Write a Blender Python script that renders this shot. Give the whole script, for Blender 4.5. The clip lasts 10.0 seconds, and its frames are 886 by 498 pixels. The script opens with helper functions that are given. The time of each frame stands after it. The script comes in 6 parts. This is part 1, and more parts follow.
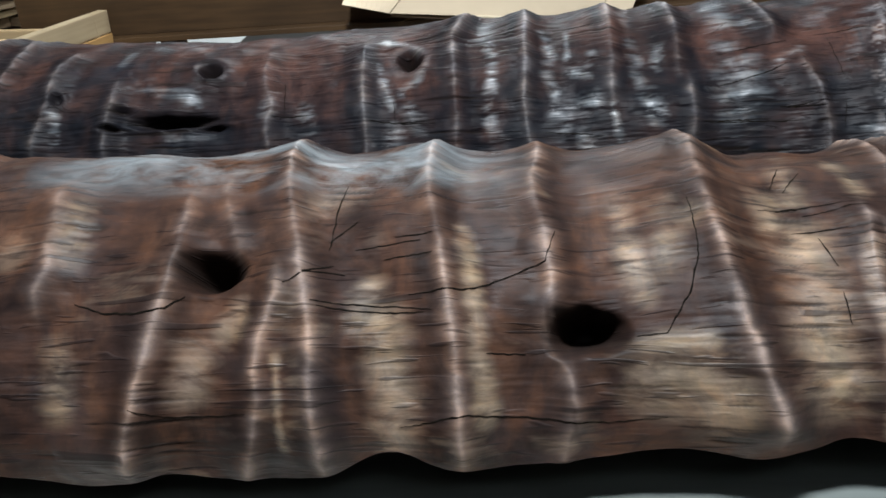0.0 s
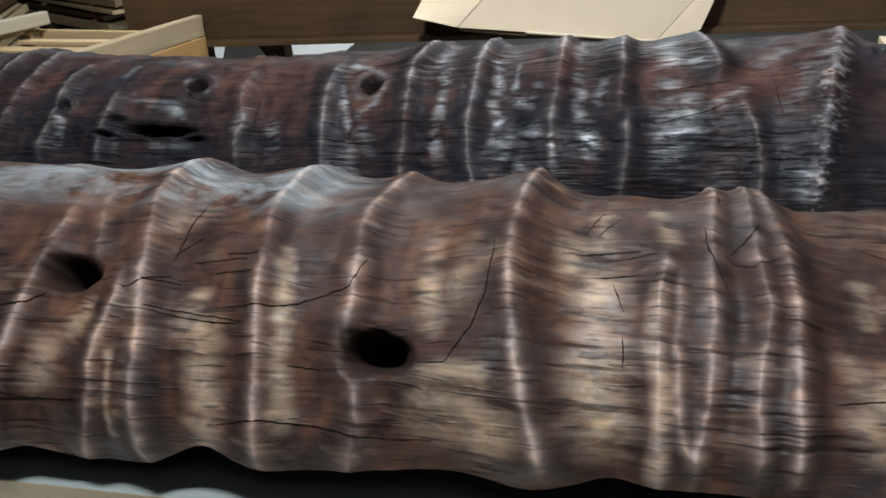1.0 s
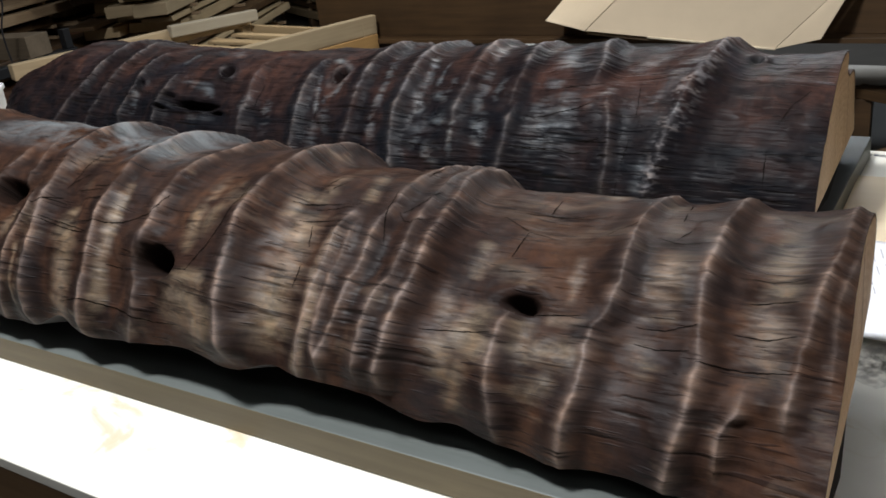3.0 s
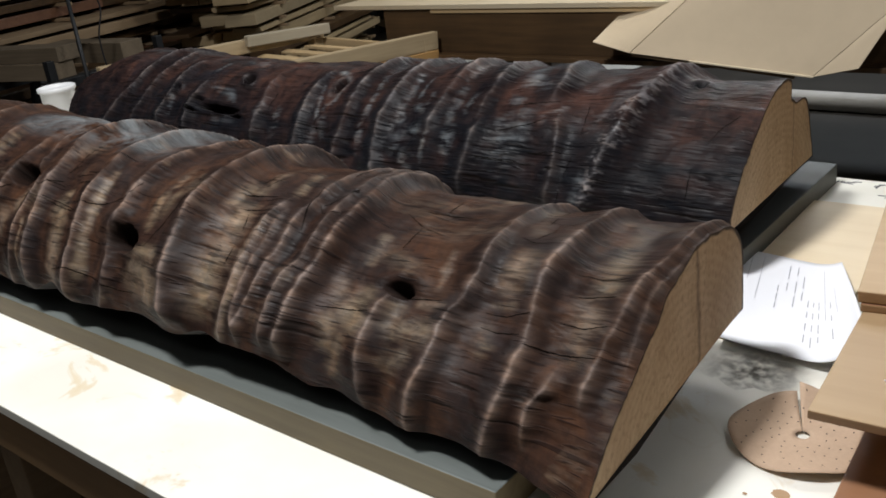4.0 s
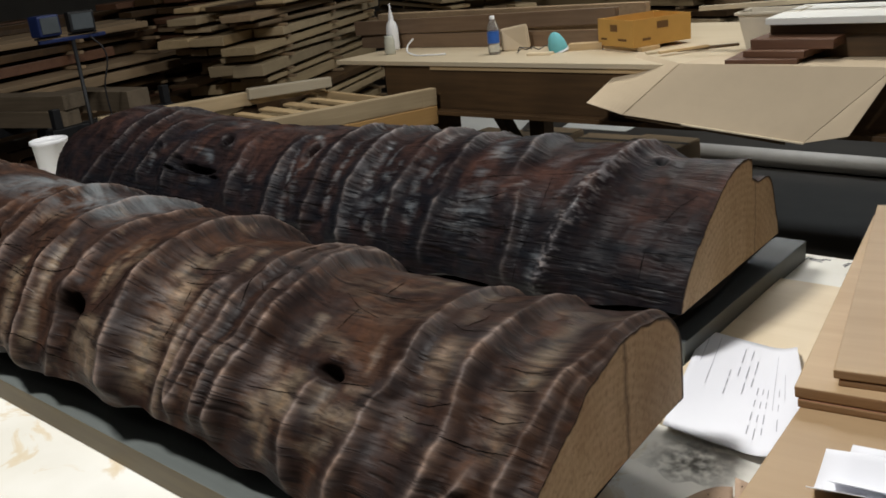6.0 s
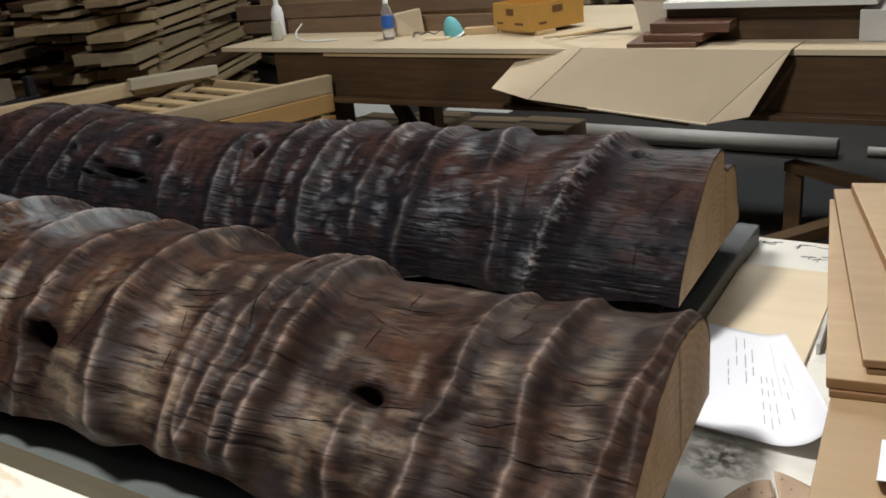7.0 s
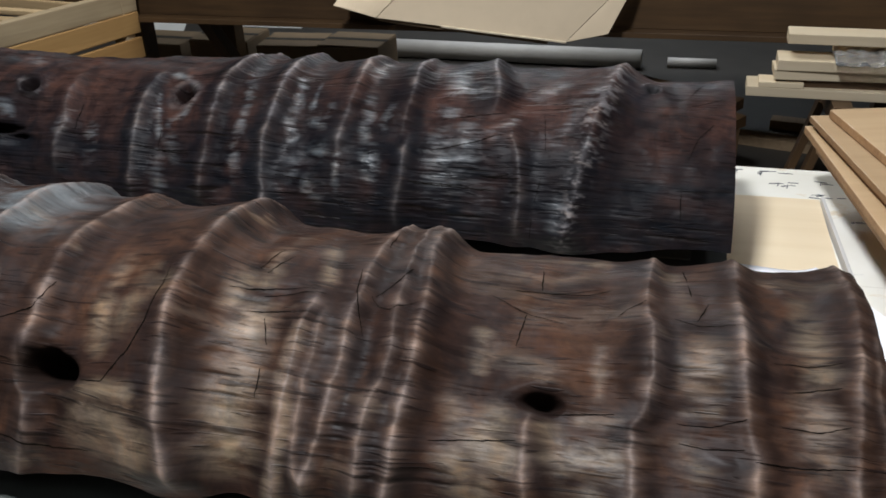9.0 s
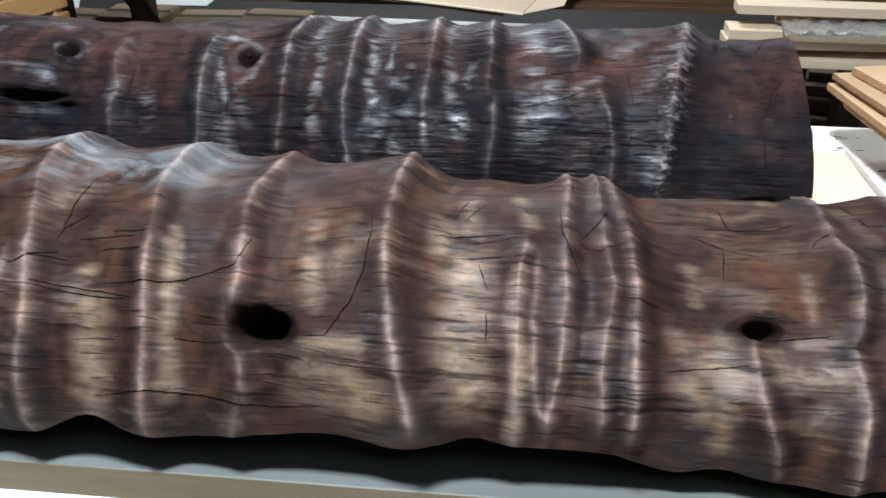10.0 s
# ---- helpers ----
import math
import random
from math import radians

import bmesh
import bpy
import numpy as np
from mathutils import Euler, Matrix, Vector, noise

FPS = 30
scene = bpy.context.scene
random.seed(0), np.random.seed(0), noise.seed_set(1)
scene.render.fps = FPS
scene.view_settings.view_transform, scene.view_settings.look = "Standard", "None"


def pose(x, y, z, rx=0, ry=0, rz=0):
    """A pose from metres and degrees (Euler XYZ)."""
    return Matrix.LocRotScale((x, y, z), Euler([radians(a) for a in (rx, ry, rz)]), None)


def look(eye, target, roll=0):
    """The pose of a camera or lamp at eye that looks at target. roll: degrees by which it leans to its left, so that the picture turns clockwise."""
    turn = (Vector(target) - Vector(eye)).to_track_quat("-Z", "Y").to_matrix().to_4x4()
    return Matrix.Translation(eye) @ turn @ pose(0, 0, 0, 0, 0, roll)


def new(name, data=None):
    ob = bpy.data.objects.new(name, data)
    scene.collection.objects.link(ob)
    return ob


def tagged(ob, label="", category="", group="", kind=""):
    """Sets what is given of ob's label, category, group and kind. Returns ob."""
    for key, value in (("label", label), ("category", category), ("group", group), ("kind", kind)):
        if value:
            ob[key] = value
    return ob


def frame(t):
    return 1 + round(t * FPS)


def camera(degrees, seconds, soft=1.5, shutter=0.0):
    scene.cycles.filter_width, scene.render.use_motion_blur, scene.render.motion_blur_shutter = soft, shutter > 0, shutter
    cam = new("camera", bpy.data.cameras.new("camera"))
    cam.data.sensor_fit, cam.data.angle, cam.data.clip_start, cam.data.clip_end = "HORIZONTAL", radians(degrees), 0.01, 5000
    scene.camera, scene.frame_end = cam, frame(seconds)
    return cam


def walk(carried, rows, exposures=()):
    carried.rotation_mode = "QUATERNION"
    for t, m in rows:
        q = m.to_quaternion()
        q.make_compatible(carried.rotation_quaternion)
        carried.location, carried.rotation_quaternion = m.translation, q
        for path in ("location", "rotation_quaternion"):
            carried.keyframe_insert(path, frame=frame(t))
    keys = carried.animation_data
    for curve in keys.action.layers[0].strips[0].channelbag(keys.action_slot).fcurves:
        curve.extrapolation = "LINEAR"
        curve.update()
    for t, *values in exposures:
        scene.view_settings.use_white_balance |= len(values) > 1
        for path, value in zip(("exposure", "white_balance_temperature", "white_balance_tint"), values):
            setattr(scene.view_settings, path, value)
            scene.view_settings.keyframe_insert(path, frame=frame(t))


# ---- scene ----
cam = camera(52.5, 10.0, 1.7)
PATH = [
    (0, (-0.89, -0.701, 0.71), (-1.073, 1.076, -0.191), -4.9),
    (0.5, (-0.732, -0.724, 0.721), (-1.015, 1.047, -0.163), -5.0),
    (1, (-0.533, -0.71, 0.741), (-1.014, 1.025, -0.129), -5.1),
    (1.5, (-0.309, -0.657, 0.719), (-0.978, 0.983, -0.208), -5.4),
    (2, (-0.16, -0.661, 0.708), (-0.94, 0.947, -0.19), -8.4),
    (2.5, (0.028, -0.734, 0.72), (-0.873, 0.844, -0.115), -7.8),
    (3, (0.241, -0.722, 0.735), (-0.801, 0.782, -0.072), -7.6),
    (3.2, (0.349, -0.677, 0.736), (-0.753, 0.785, -0.071), -6.0),
    (4.3, (0.612, -0.698, 0.732), (-0.641, 0.674, -0.009), -7.0),
    (4.5, (0.641, -0.727, 0.743), (-0.599, 0.651, -0.008), -5.9),
    (5, (0.67, -0.684, 0.738), (-0.55, 0.723, 0.007), -6.7),
    (5.5, (0.689, -0.603, 0.748), (-0.568, 0.807, 0.09), -6.4),
    (5.7, (0.678, -0.584, 0.757), (-0.604, 0.808, 0.11), -6.2),
    (6.8, (0.48, -0.628, 0.798), (-0.634, 0.873, 0.086), -4.7),
    (7, (0.417, -0.669, 0.81), (-0.599, 0.895, 0.089), -5.4),
    (7.5, (0.281, -0.731, 0.816), (-0.576, 0.919, 0.078), -4.6),
    (8, (0.159, -0.669, 0.824), (-0.601, 0.99, 0.006), -5.6),
    (8.5, (0.032, -0.623, 0.824), (-0.62, 1.031, -0.092), -3.1),
    (9, (-0.132, -0.666, 0.837), (-0.609, 1.037, -0.096), -2.2),
    (9.5, (-0.36, -0.754, 0.849), (-0.666, 0.988, -0.085), -1.6),
    (10, (-0.532, -0.775, 0.808), (-0.715, 0.965, -0.161), 0.1),
]
walk(cam, [(t, look(eye, target, roll)) for t, eye, target, roll in PATH],
     [(0.0, 0.40, 5800, 6), (1.5, 0.22, 5950, 8), (2.2, 0.07, 6050, 9), (3.0, -0.28, 6150, 10), (4.5, -0.52, 6350, 10), (5.5, -0.7, 6450, 10), (7.0, -0.5, 6450, 10), (9.0, -0.36, 6050, 10), (9.5, -0.03, 5800, 10), (10.0, 0.46, 5700, 10)])

# ---- light ----
world = bpy.data.worlds.new("hall_air")
scene.world = world
world.use_nodes = True
world.node_tree.nodes["Background"].inputs["Color"].default_value = (0.55, 0.62, 0.75, 1)
world.node_tree.nodes["Background"].inputs["Strength"].default_value = 0.034


def overhead_light(x, y, z, sx, sy, watts, colour, name="unseen_overhead_light"):
    data = bpy.data.lights.new(name, "AREA")
    data.shape, data.size, data.size_y = "RECTANGLE", sx, sy
    data.energy, data.color = watts, colour
    ob = new(name, data)
    ob.matrix_world = pose(x, y, z)
    return ob


# key light, placed by the shadows on the bench and boards
overhead_light(-1.02, -0.42, 3.3, 0.45, 0.45, 224, (1.0, 0.98, 0.955))
# two added fill lights, no known fixtures, lifting front and right-hand shade
overhead_light(0.5, -2.4, 3.6, 1.2, 1.2, 14, (1.0, 0.98, 0.955))
overhead_light(2.3, 0.3, 3.4, 0.8, 0.8, 26, (1.0, 0.98, 0.955))
# cool back light, inferred from the grazing sheen on the logs
overhead_light(-1.4, 7.0, 3.7, 2.4, 0.8, 125, (0.90, 0.96, 1.0))
# lights added to brighten the far table and the lumber stacks
overhead_light(-1.3, 3.9, 3.0, 1.5, 1.0, 100, (1.0, 0.96, 0.88))
overhead_light(-7.0, 4.5, 3.8, 1.2, 0.4, 9, (1.0, 0.96, 0.90))


# ---- materials ----
def nodes_of(name):
    m = bpy.data.materials.new(name)
    m.use_nodes = True
    nt = m.node_tree
    return m, nt, nt.nodes["Principled BSDF"]


def add(nt, kind, **inputs):
    n = nt.nodes.new(kind)
    for k, v in inputs.items():
        key = k.replace("_", " ")
        n.inputs[key].default_value = v
    return n


def ramp(nt, fac, stops):
    n = nt.nodes.new("ShaderNodeValToRGB")
    el = n.color_ramp.elements
    while len(el) < len(stops):
        el.new(0.5)
    for e, (p, c) in zip(el, stops):
        e.position, e.color = p, (*c, 1)
    nt.links.new(fac, n.inputs["Fac"])
    return n.outputs["Color"]


def mix(nt, fac, a, b, mode="MIX"):
    n = nt.nodes.new("ShaderNodeMix")
    n.data_type, n.blend_type = "RGBA", mode
    for sock, v in ((n.inputs[0], fac), (n.inputs[6], a), (n.inputs[7], b)):
        if hasattr(v, "is_linked"):
            nt.links.new(v, sock)
        elif isinstance(v, (int, float)):
            sock.default_value = v
        else:
            sock.default_value = (*v, 1)
    return n.outputs[2]


def noise_tex(nt, scale, detail=4, stretch=(1, 1, 1), rough=0.55, turn=(0, 0, 0), distort=0.0, flat=False):
    if flat:
        co = nt.nodes.new("ShaderNodeAttribute")
        co.attribute_name = "flat"
    else:
        co = nt.nodes.new("ShaderNodeTexCoord")
    mp = nt.nodes.new("ShaderNodeMapping")
    mp.inputs["Scale"].default_value = stretch
    mp.inputs["Rotation"].default_value = turn
    nt.links.new(co.outputs["Vector" if flat else "Object"], mp.inputs["Vector"])
    oi = nt.nodes.new("ShaderNodeObjectInfo")
    ad = nt.nodes.new("ShaderNodeVectorMath")
    ad.operation = "ADD"
    nt.links.new(mp.outputs["Vector"], ad.inputs[0])
    mu = nt.nodes.new("ShaderNodeMath")
    mu.operation = "MULTIPLY"
    mu.inputs[1].default_value = 37.0
    nt.links.new(oi.outputs["Random"], mu.inputs[0])
    nt.links.new(mu.outputs[0], ad.inputs[1])
    n = nt.nodes.new("ShaderNodeTexNoise")
    n.inputs["Scale"].default_value = scale
    n.inputs["Detail"].default_value = detail
    n.inputs["Roughness"].default_value = rough
    n.inputs["Distortion"].default_value = distort
    nt.links.new(ad.outputs[0], n.inputs["Vector"])
    return n.outputs["Fac"]


def bump(nt, p, height, strength, dist=0.002):
    b = nt.nodes.new("ShaderNodeBump")
    b.inputs["Strength"].default_value = strength
    b.inputs["Distance"].default_value = dist
    nt.links.new(height, b.inputs["Height"])
    nt.links.new(b.outputs["Normal"], p.inputs["Normal"])


def wood(name, light, dark, axis=0, rough=0.6, grain=9.0, vary=0.25, stain=None):
    """Sawn wood with its grain along one local axis, and stains at a larger scale."""
    m, nt, p = nodes_of(name)
    st = [1.0, 1.0, 1.0]
    st[axis] = 0.07
    fine = noise_tex(nt, grain * 9, 5, st)
    broad = noise_tex(nt, grain * 1.1, 3, st, distort=0.6)
    blot = noise_tex(nt, 2.5, 3)
    c = ramp(nt, broad, [(0.3, dark), (0.72, light)])
    c = mix(nt, 0.45, c, ramp(nt, fine, [(0.3, dark), (0.65, light)]))
    c = mix(nt, mix(nt, 1.0, ramp(nt, blot, [(0.35, (0, 0, 0)), (0.8, (1, 1, 1))]), (vary, vary, vary), "MULTIPLY"),
            c, stain or tuple(v * 0.6 for v in dark))
    oi = nt.nodes.new("ShaderNodeObjectInfo")
    c = mix(nt, 1.0, c, ramp(nt, oi.outputs["Random"], [(0.0, (0.8, 0.79, 0.77)), (1.0, (1.1, 1.08, 1.05))]), "MULTIPLY")
    nt.links.new(c, p.inputs["Base Color"])
    p.inputs["Roughness"].default_value = rough
    bump(nt, p, fine, 0.3, 0.001)
    return m


def plain(name, colour, rough=0.5, metal=0.0, vary=0.12, scale=30.0):
    m, nt, p = nodes_of(name)
    a = noise_tex(nt, scale, 4)
    b = noise_tex(nt, scale * 0.12, 3)
    lo = tuple(v * (1 - vary) for v in colour)
    hi = tuple(min(1, v * (1 + vary)) for v in colour)
    c = mix(nt, 0.5, ramp(nt, a, [(0.3, lo), (0.7, hi)]), ramp(nt, b, [(0.3, lo), (0.7, hi)]))
    nt.links.new(c, p.inputs["Base Color"])
    p.inputs["Roughness"].default_value, p.inputs["Metallic"].default_value = rough, metal
    bump(nt, p, a, 0.12, 0.001)
    return m


def attribute(nt, name):
    n = nt.nodes.new("ShaderNodeAttribute")
    n.attribute_name = name
    return n.outputs["Fac"]


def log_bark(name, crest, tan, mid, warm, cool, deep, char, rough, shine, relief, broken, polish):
    """Stained and burnished timber: worn pale on the ridges, tan where it was sanded, charred where it was burnt; sheen
    along the top is painted in.
    """
    m, nt, p = nodes_of(name)

    def tex(scale, detail, stretch, gain=0.6, distort=0.0, turn=(0, 0, 0)):
        return noise_tex(nt, scale, detail, stretch, gain, turn, distort, True)

    def band(fac, a, b, top=1.0):
        return ramp(nt, fac, [(a, (0, 0, 0)), (b, (top,) * 3)])

    fine = tex(110, 6, (0.10, 1, 1), 0.65)
    streak = tex(26, 5, (0.38, 1, 1), 0.62, 0.4)
    blot = tex(9, 5, (1.3, 0.7, 1), 0.6, 0.5)
    hue = tex(6, 4, (1.3, 0.9, 1), 0.6, 0.4, (0, 0, 0.5))
    base = ramp(nt, streak, [(0.22, deep), (0.60, mid)])
    base = mix(nt, band(blot, 0.44, 0.66, 0.85), base, warm)
    base = mix(nt, band(hue, 0.53, 0.68, 0.65), base, cool)
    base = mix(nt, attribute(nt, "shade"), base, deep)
    base = mix(nt, attribute(nt, "soot"), base, char)
    hair = tex(64, 4, (0.26, 1, 1), 0.6, 0.5)
    comb = nt.nodes.new("ShaderNodeMath")
    comb.operation = "MULTIPLY"
    nt.links.new(attribute(nt, "tan"), comb.inputs[0])
    nt.links.new(ramp(nt, hair, [(0.36, (1 - broken,) * 3), (0.50, (1 - 0.3 * broken,) * 3), (0.62, (1.0,) * 3)]), comb.inputs[1])
    edge = ramp(nt, comb.outputs[0], [(0.05, (0, 0, 0)), (0.34, (0.42,) * 3), (0.85, (0.96,) * 3)])
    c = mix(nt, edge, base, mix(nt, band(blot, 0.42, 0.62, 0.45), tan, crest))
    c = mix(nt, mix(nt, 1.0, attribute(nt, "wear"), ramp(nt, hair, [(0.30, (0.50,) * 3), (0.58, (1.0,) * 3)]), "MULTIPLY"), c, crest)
    c = mix(nt, ramp(nt, fine, [(0.28, (0.18,) * 3), (0.42, (0, 0, 0))]), c, tuple(v * 0.6 for v in deep))
    c = mix(nt, 1.0, c, ramp(nt, hair, [(0.30, (0.76,) * 3), (0.50, (1.0,) * 3), (0.72, (1.20,) * 3)]), "MULTIPLY")
    dash = mix(nt, 1.0, band(tex(175, 1.0, (0.095, 1, 1), 0.5, 0.5), 0.615, 0.70), band(tex(16, 3, (0.7, 1, 1)), 0.42, 0.50), "MULTIPLY")
    long = mix(nt, 1.0, band(tex(95, 1.0, (0.040, 1, 1), 0.5, 0.3), 0.655, 0.70), band(tex(9, 2, (1, 1, 1)), 0.49, 0.54), "MULTIPLY")
    check = mix(nt, 1.0, dash, long, "LIGHTEN")
    patch = tex(21, 5, (0.75, 1, 1), 0.68, 1.1, (0, 0.3, 0.2))
    c = mix(nt, 1.0, c, ramp(nt, patch, [(0.30, (0.60, 0.62, 0.68)), (0.48, (1.0,) * 3), (0.68, (1.42, 1.26, 1.10))]), "MULTIPLY")
    c = mix(nt, mix(nt, 1.0, check, (0.62,) * 3, "MULTIPLY"), c, (0.008, 0.006, 0.006))
    # fissures, plus the knot holes' inner shade, coloured near-black
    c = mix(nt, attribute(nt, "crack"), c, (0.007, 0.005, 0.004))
    # lamp sheen on the log tops, painted in as pale blue-grey streaks
    streaky_sheen = band(tex(14, 6, (0.45, 1, 1), 0.7, 0.8), 0.40, 0.62)
    c = mix(nt, mix(nt, 1.0, streaky_sheen, attribute(nt, "sheen"), "MULTIPLY"), c, (0.20, 0.225, 0.235))
    nt.links.new(mix(nt, edge, ramp(nt, hue, [(0.40, (shine * 0.35,) * 3), (0.62, (shine * 1.5,) * 3)]), (polish,) * 3), p.inputs["Specular IOR Level"])
    nt.links.new(c, p.inputs["Base Color"])
    gloss = mix(nt, edge, ramp(nt, streak, [(0.3, (rough + 0.16,) * 3), (0.7, (rough,) * 3)]), (0.30,) * 3) if broken > 0.8 else ramp(nt, streak, [(0.3, (rough + 0.16,) * 3), (0.7, (rough,) * 3)])
    nt.links.new(mix(nt, attribute(nt, "sheen"), gloss, (0.33,) * 3), p.inputs["Roughness"])
    bump(nt, p, mix(nt, check, mix(nt, 0.5, mix(nt, 0.5, fine, hair), streak), (0.0, 0.0, 0.0)), relief, 0.005)
    return m


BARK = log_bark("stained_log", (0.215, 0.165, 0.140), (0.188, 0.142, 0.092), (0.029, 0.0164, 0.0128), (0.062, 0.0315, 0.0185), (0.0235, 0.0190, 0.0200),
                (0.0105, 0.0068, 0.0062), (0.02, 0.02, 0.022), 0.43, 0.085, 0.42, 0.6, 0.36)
# its blue-grey tan tone partly paints blue-white glints into the bark
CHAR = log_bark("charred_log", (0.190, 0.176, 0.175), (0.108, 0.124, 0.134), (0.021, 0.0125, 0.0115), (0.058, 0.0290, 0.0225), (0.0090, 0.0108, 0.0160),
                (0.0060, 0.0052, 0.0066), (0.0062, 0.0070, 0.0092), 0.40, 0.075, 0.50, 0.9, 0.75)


CRACK = plain("crack_shadow", (0.006, 0.005, 0.004), 1.0)
CRACK.node_tree.nodes["Principled BSDF"].inputs["Specular IOR Level"].default_value = 0.0


def dust_patch(name, colour, at, reach):
    """Thin dust that fades out towards its edge."""
    m, nt, p = nodes_of(name)
    tc = nt.nodes.new("ShaderNodeTexCoord")
    off = nt.nodes.new("ShaderNodeVectorMath")
    off.operation = "DISTANCE"
    off.inputs[1].default_value = (at[0], at[1], 0.01)
    nt.links.new(tc.outputs["Object"], off.inputs[0])
    far = ramp(nt, off.outputs["Value"], [(0.0, (0.85,) * 3), (reach, (0, 0, 0))])
    grit = ramp(nt, noise_tex(nt, 60, 6), [(0.35, (0, 0, 0)), (0.6, (1, 1, 1))])
    nt.links.new(mix(nt, 1.0, far, grit, "MULTIPLY"), p.inputs["Alpha"])
    p.inputs["Base Color"].default_value = (*colour, 1)
    p.inputs["Roughness"].default_value = 0.9
    return m


def end_grain(name, yc, cracks):
    """Sawn end: faint rings about the heart, dark stained rim, upright splits."""
    m, nt, p = nodes_of(name)
    tc = nt.nodes.new("ShaderNodeTexCoord")
    mp = nt.nodes.new("ShaderNodeMapping")
    mp.inputs["Location"].default_value = (0, -yc, 0.02)
    nt.links.new(tc.outputs["Object"], mp.inputs["Vector"])
    wave = nt.nodes.new("ShaderNodeTexWave")
    wave.wave_type, wave.rings_direction = "RINGS", "X"
    wave.inputs["Scale"].default_value = 22
    wave.inputs["Distortion"].default_value = 2.5
    wave.inputs["Detail"].default_value = 3
    nt.links.new(mp.outputs["Vector"], wave.inputs["Vector"])
    c = ramp(nt, noise_tex(nt, 9, 5, (1, 1, 0.4), 0.6), [(0.3, (0.45, 0.315, 0.185)), (0.65, (0.60, 0.45, 0.285))])
    c = mix(nt, mix(nt, 1.0, wave.outputs["Color"], (0.16,) * 3, "MULTIPLY"), c, (0.24, 0.15, 0.08))
    c = mix(nt, ramp(nt, noise_tex(nt, 120, 4), [(0.30, (0.45,) * 3), (0.5, (0, 0, 0))]), c, (0.24, 0.155, 0.085))
    sep = nt.nodes.new("ShaderNodeSeparateXYZ")
    nt.links.new(tc.outputs["Object"], sep.inputs[0])
    wig = noise_tex(nt, 14, 4)
    for y, width in cracks:
        a = nt.nodes.new("ShaderNodeMath")
        a.operation = "MULTIPLY_ADD"
        nt.links.new(wig, a.inputs[0])
        a.inputs[1].default_value, a.inputs[2].default_value = 0.035, -0.0175 - y
        b = nt.nodes.new("ShaderNodeMath")
        nt.links.new(a.outputs[0], b.inputs[0])
        nt.links.new(sep.outputs["Y"], b.inputs[1])
        d = nt.nodes.new("ShaderNodeMath")
        d.operation = "ABSOLUTE"
        nt.links.new(b.outputs[0], d.inputs[0])
        c = mix(nt, ramp(nt, d.outputs[0], [(width * 0.3, (0.6,) * 3), (width, (0, 0, 0))]), c, (0.07, 0.042, 0.028))
    c = mix(nt, attribute(nt, "rim"), c, (0.030, 0.017, 0.012))
    nt.links.new(c, p.inputs["Base Color"])
    p.inputs["Roughness"].default_value = 0.75
    p.inputs["Specular IOR Level"].default_value = 0.25
    bump(nt, p, noise_tex(nt, 160, 4, (1, 1, 0.4)), 0.3, 0.002)
    return m


FRONT_END = end_grain("front_end_grain", 0.27, [(0.325, 0.006)])
BACK_END = end_grain("back_end_grain", 1.0, [(1.10, 0.003)])
UNDERSIDE_BLACK = plain("underside_black", (0.030, 0.026, 0.024), 0.8, 0, 0.2)
def stained_top(name):
    """White-painted top: rubbed, with tan glue blotches, pencil-thin scratches and grey scuffs."""
    m, nt, p = nodes_of(name)
    c = ramp(nt, noise_tex(nt, 3, 4), [(0.35, (0.70, 0.68, 0.60)), (0.65, (0.80, 0.79, 0.73))])
    blot = ramp(nt, noise_tex(nt, 8, 5, (0.8, 1, 1), 0.6, distort=0.7), [(0.60, (0, 0, 0)), (0.645, (0.55,) * 3), (0.72, (0.75,) * 3)])
    c = mix(nt, blot, c, (0.60, 0.47, 0.27))
    ringed = ramp(nt, noise_tex(nt, 5, 3, (1, 1, 1), 0.5, turn=(0.3, 0.1, 1.1)), [(0.595, (0, 0, 0)), (0.61, (0.10,) * 3), (0.625, (0, 0, 0))])
    c = mix(nt, ringed, c, (0.50, 0.38, 0.21))
    scuff = ramp(nt, noise_tex(nt, 40, 6, (0.25, 1, 1), 0.7), [(0.66, (0, 0, 0)), (0.74, (0.5,) * 3)])
    c = mix(nt, scuff, c, (0.40, 0.40, 0.40))
    scratch = ramp(nt, noise_tex(nt, 26, 2, (0.05, 1, 1), 0.5, turn=(0, 0, 0.9)), [(0.70, (0, 0, 0)), (0.72, (0.4,) * 3)])
    c = mix(nt, scratch, c, (0.45, 0.42, 0.36))
    nt.links.new(c, p.inputs["Base Color"])
    nt.links.new(ramp(nt, noise_tex(nt, 14, 4), [(0.3, (0.42,) * 3), (0.7, (0.62,) * 3)]), p.inputs["Roughness"])
    bump(nt, p, noise_tex(nt, 90, 4), 0.15, 0.001)
    return m


BENCH_TOP = stained_top("worn_white_top")
PALE_PLY = wood("birch_ply", (0.74, 0.64, 0.47), (0.64, 0.53, 0.36), 0, 0.55, 3.0, 0.12)
GREY_BOARD = wood("grey_painted_board", (0.135, 0.152, 0.148), (0.075, 0.088, 0.084), 0, 0.5, 5.0, 0.85, (0.055, 0.062, 0.056))
SLATE_BOARD = wood("slate_grey_board", (0.075, 0.085, 0.087), (0.038, 0.045, 0.048), 1, 0.55, 4.0, 0.5, (0.045, 0.05, 0.05))
GREY_EDGE = wood("grey_board_edge", (0.175, 0.140, 0.078), (0.085, 0.066, 0.036), 0, 0.6, 7.0, 0.7, (0.055, 0.045, 0.026))
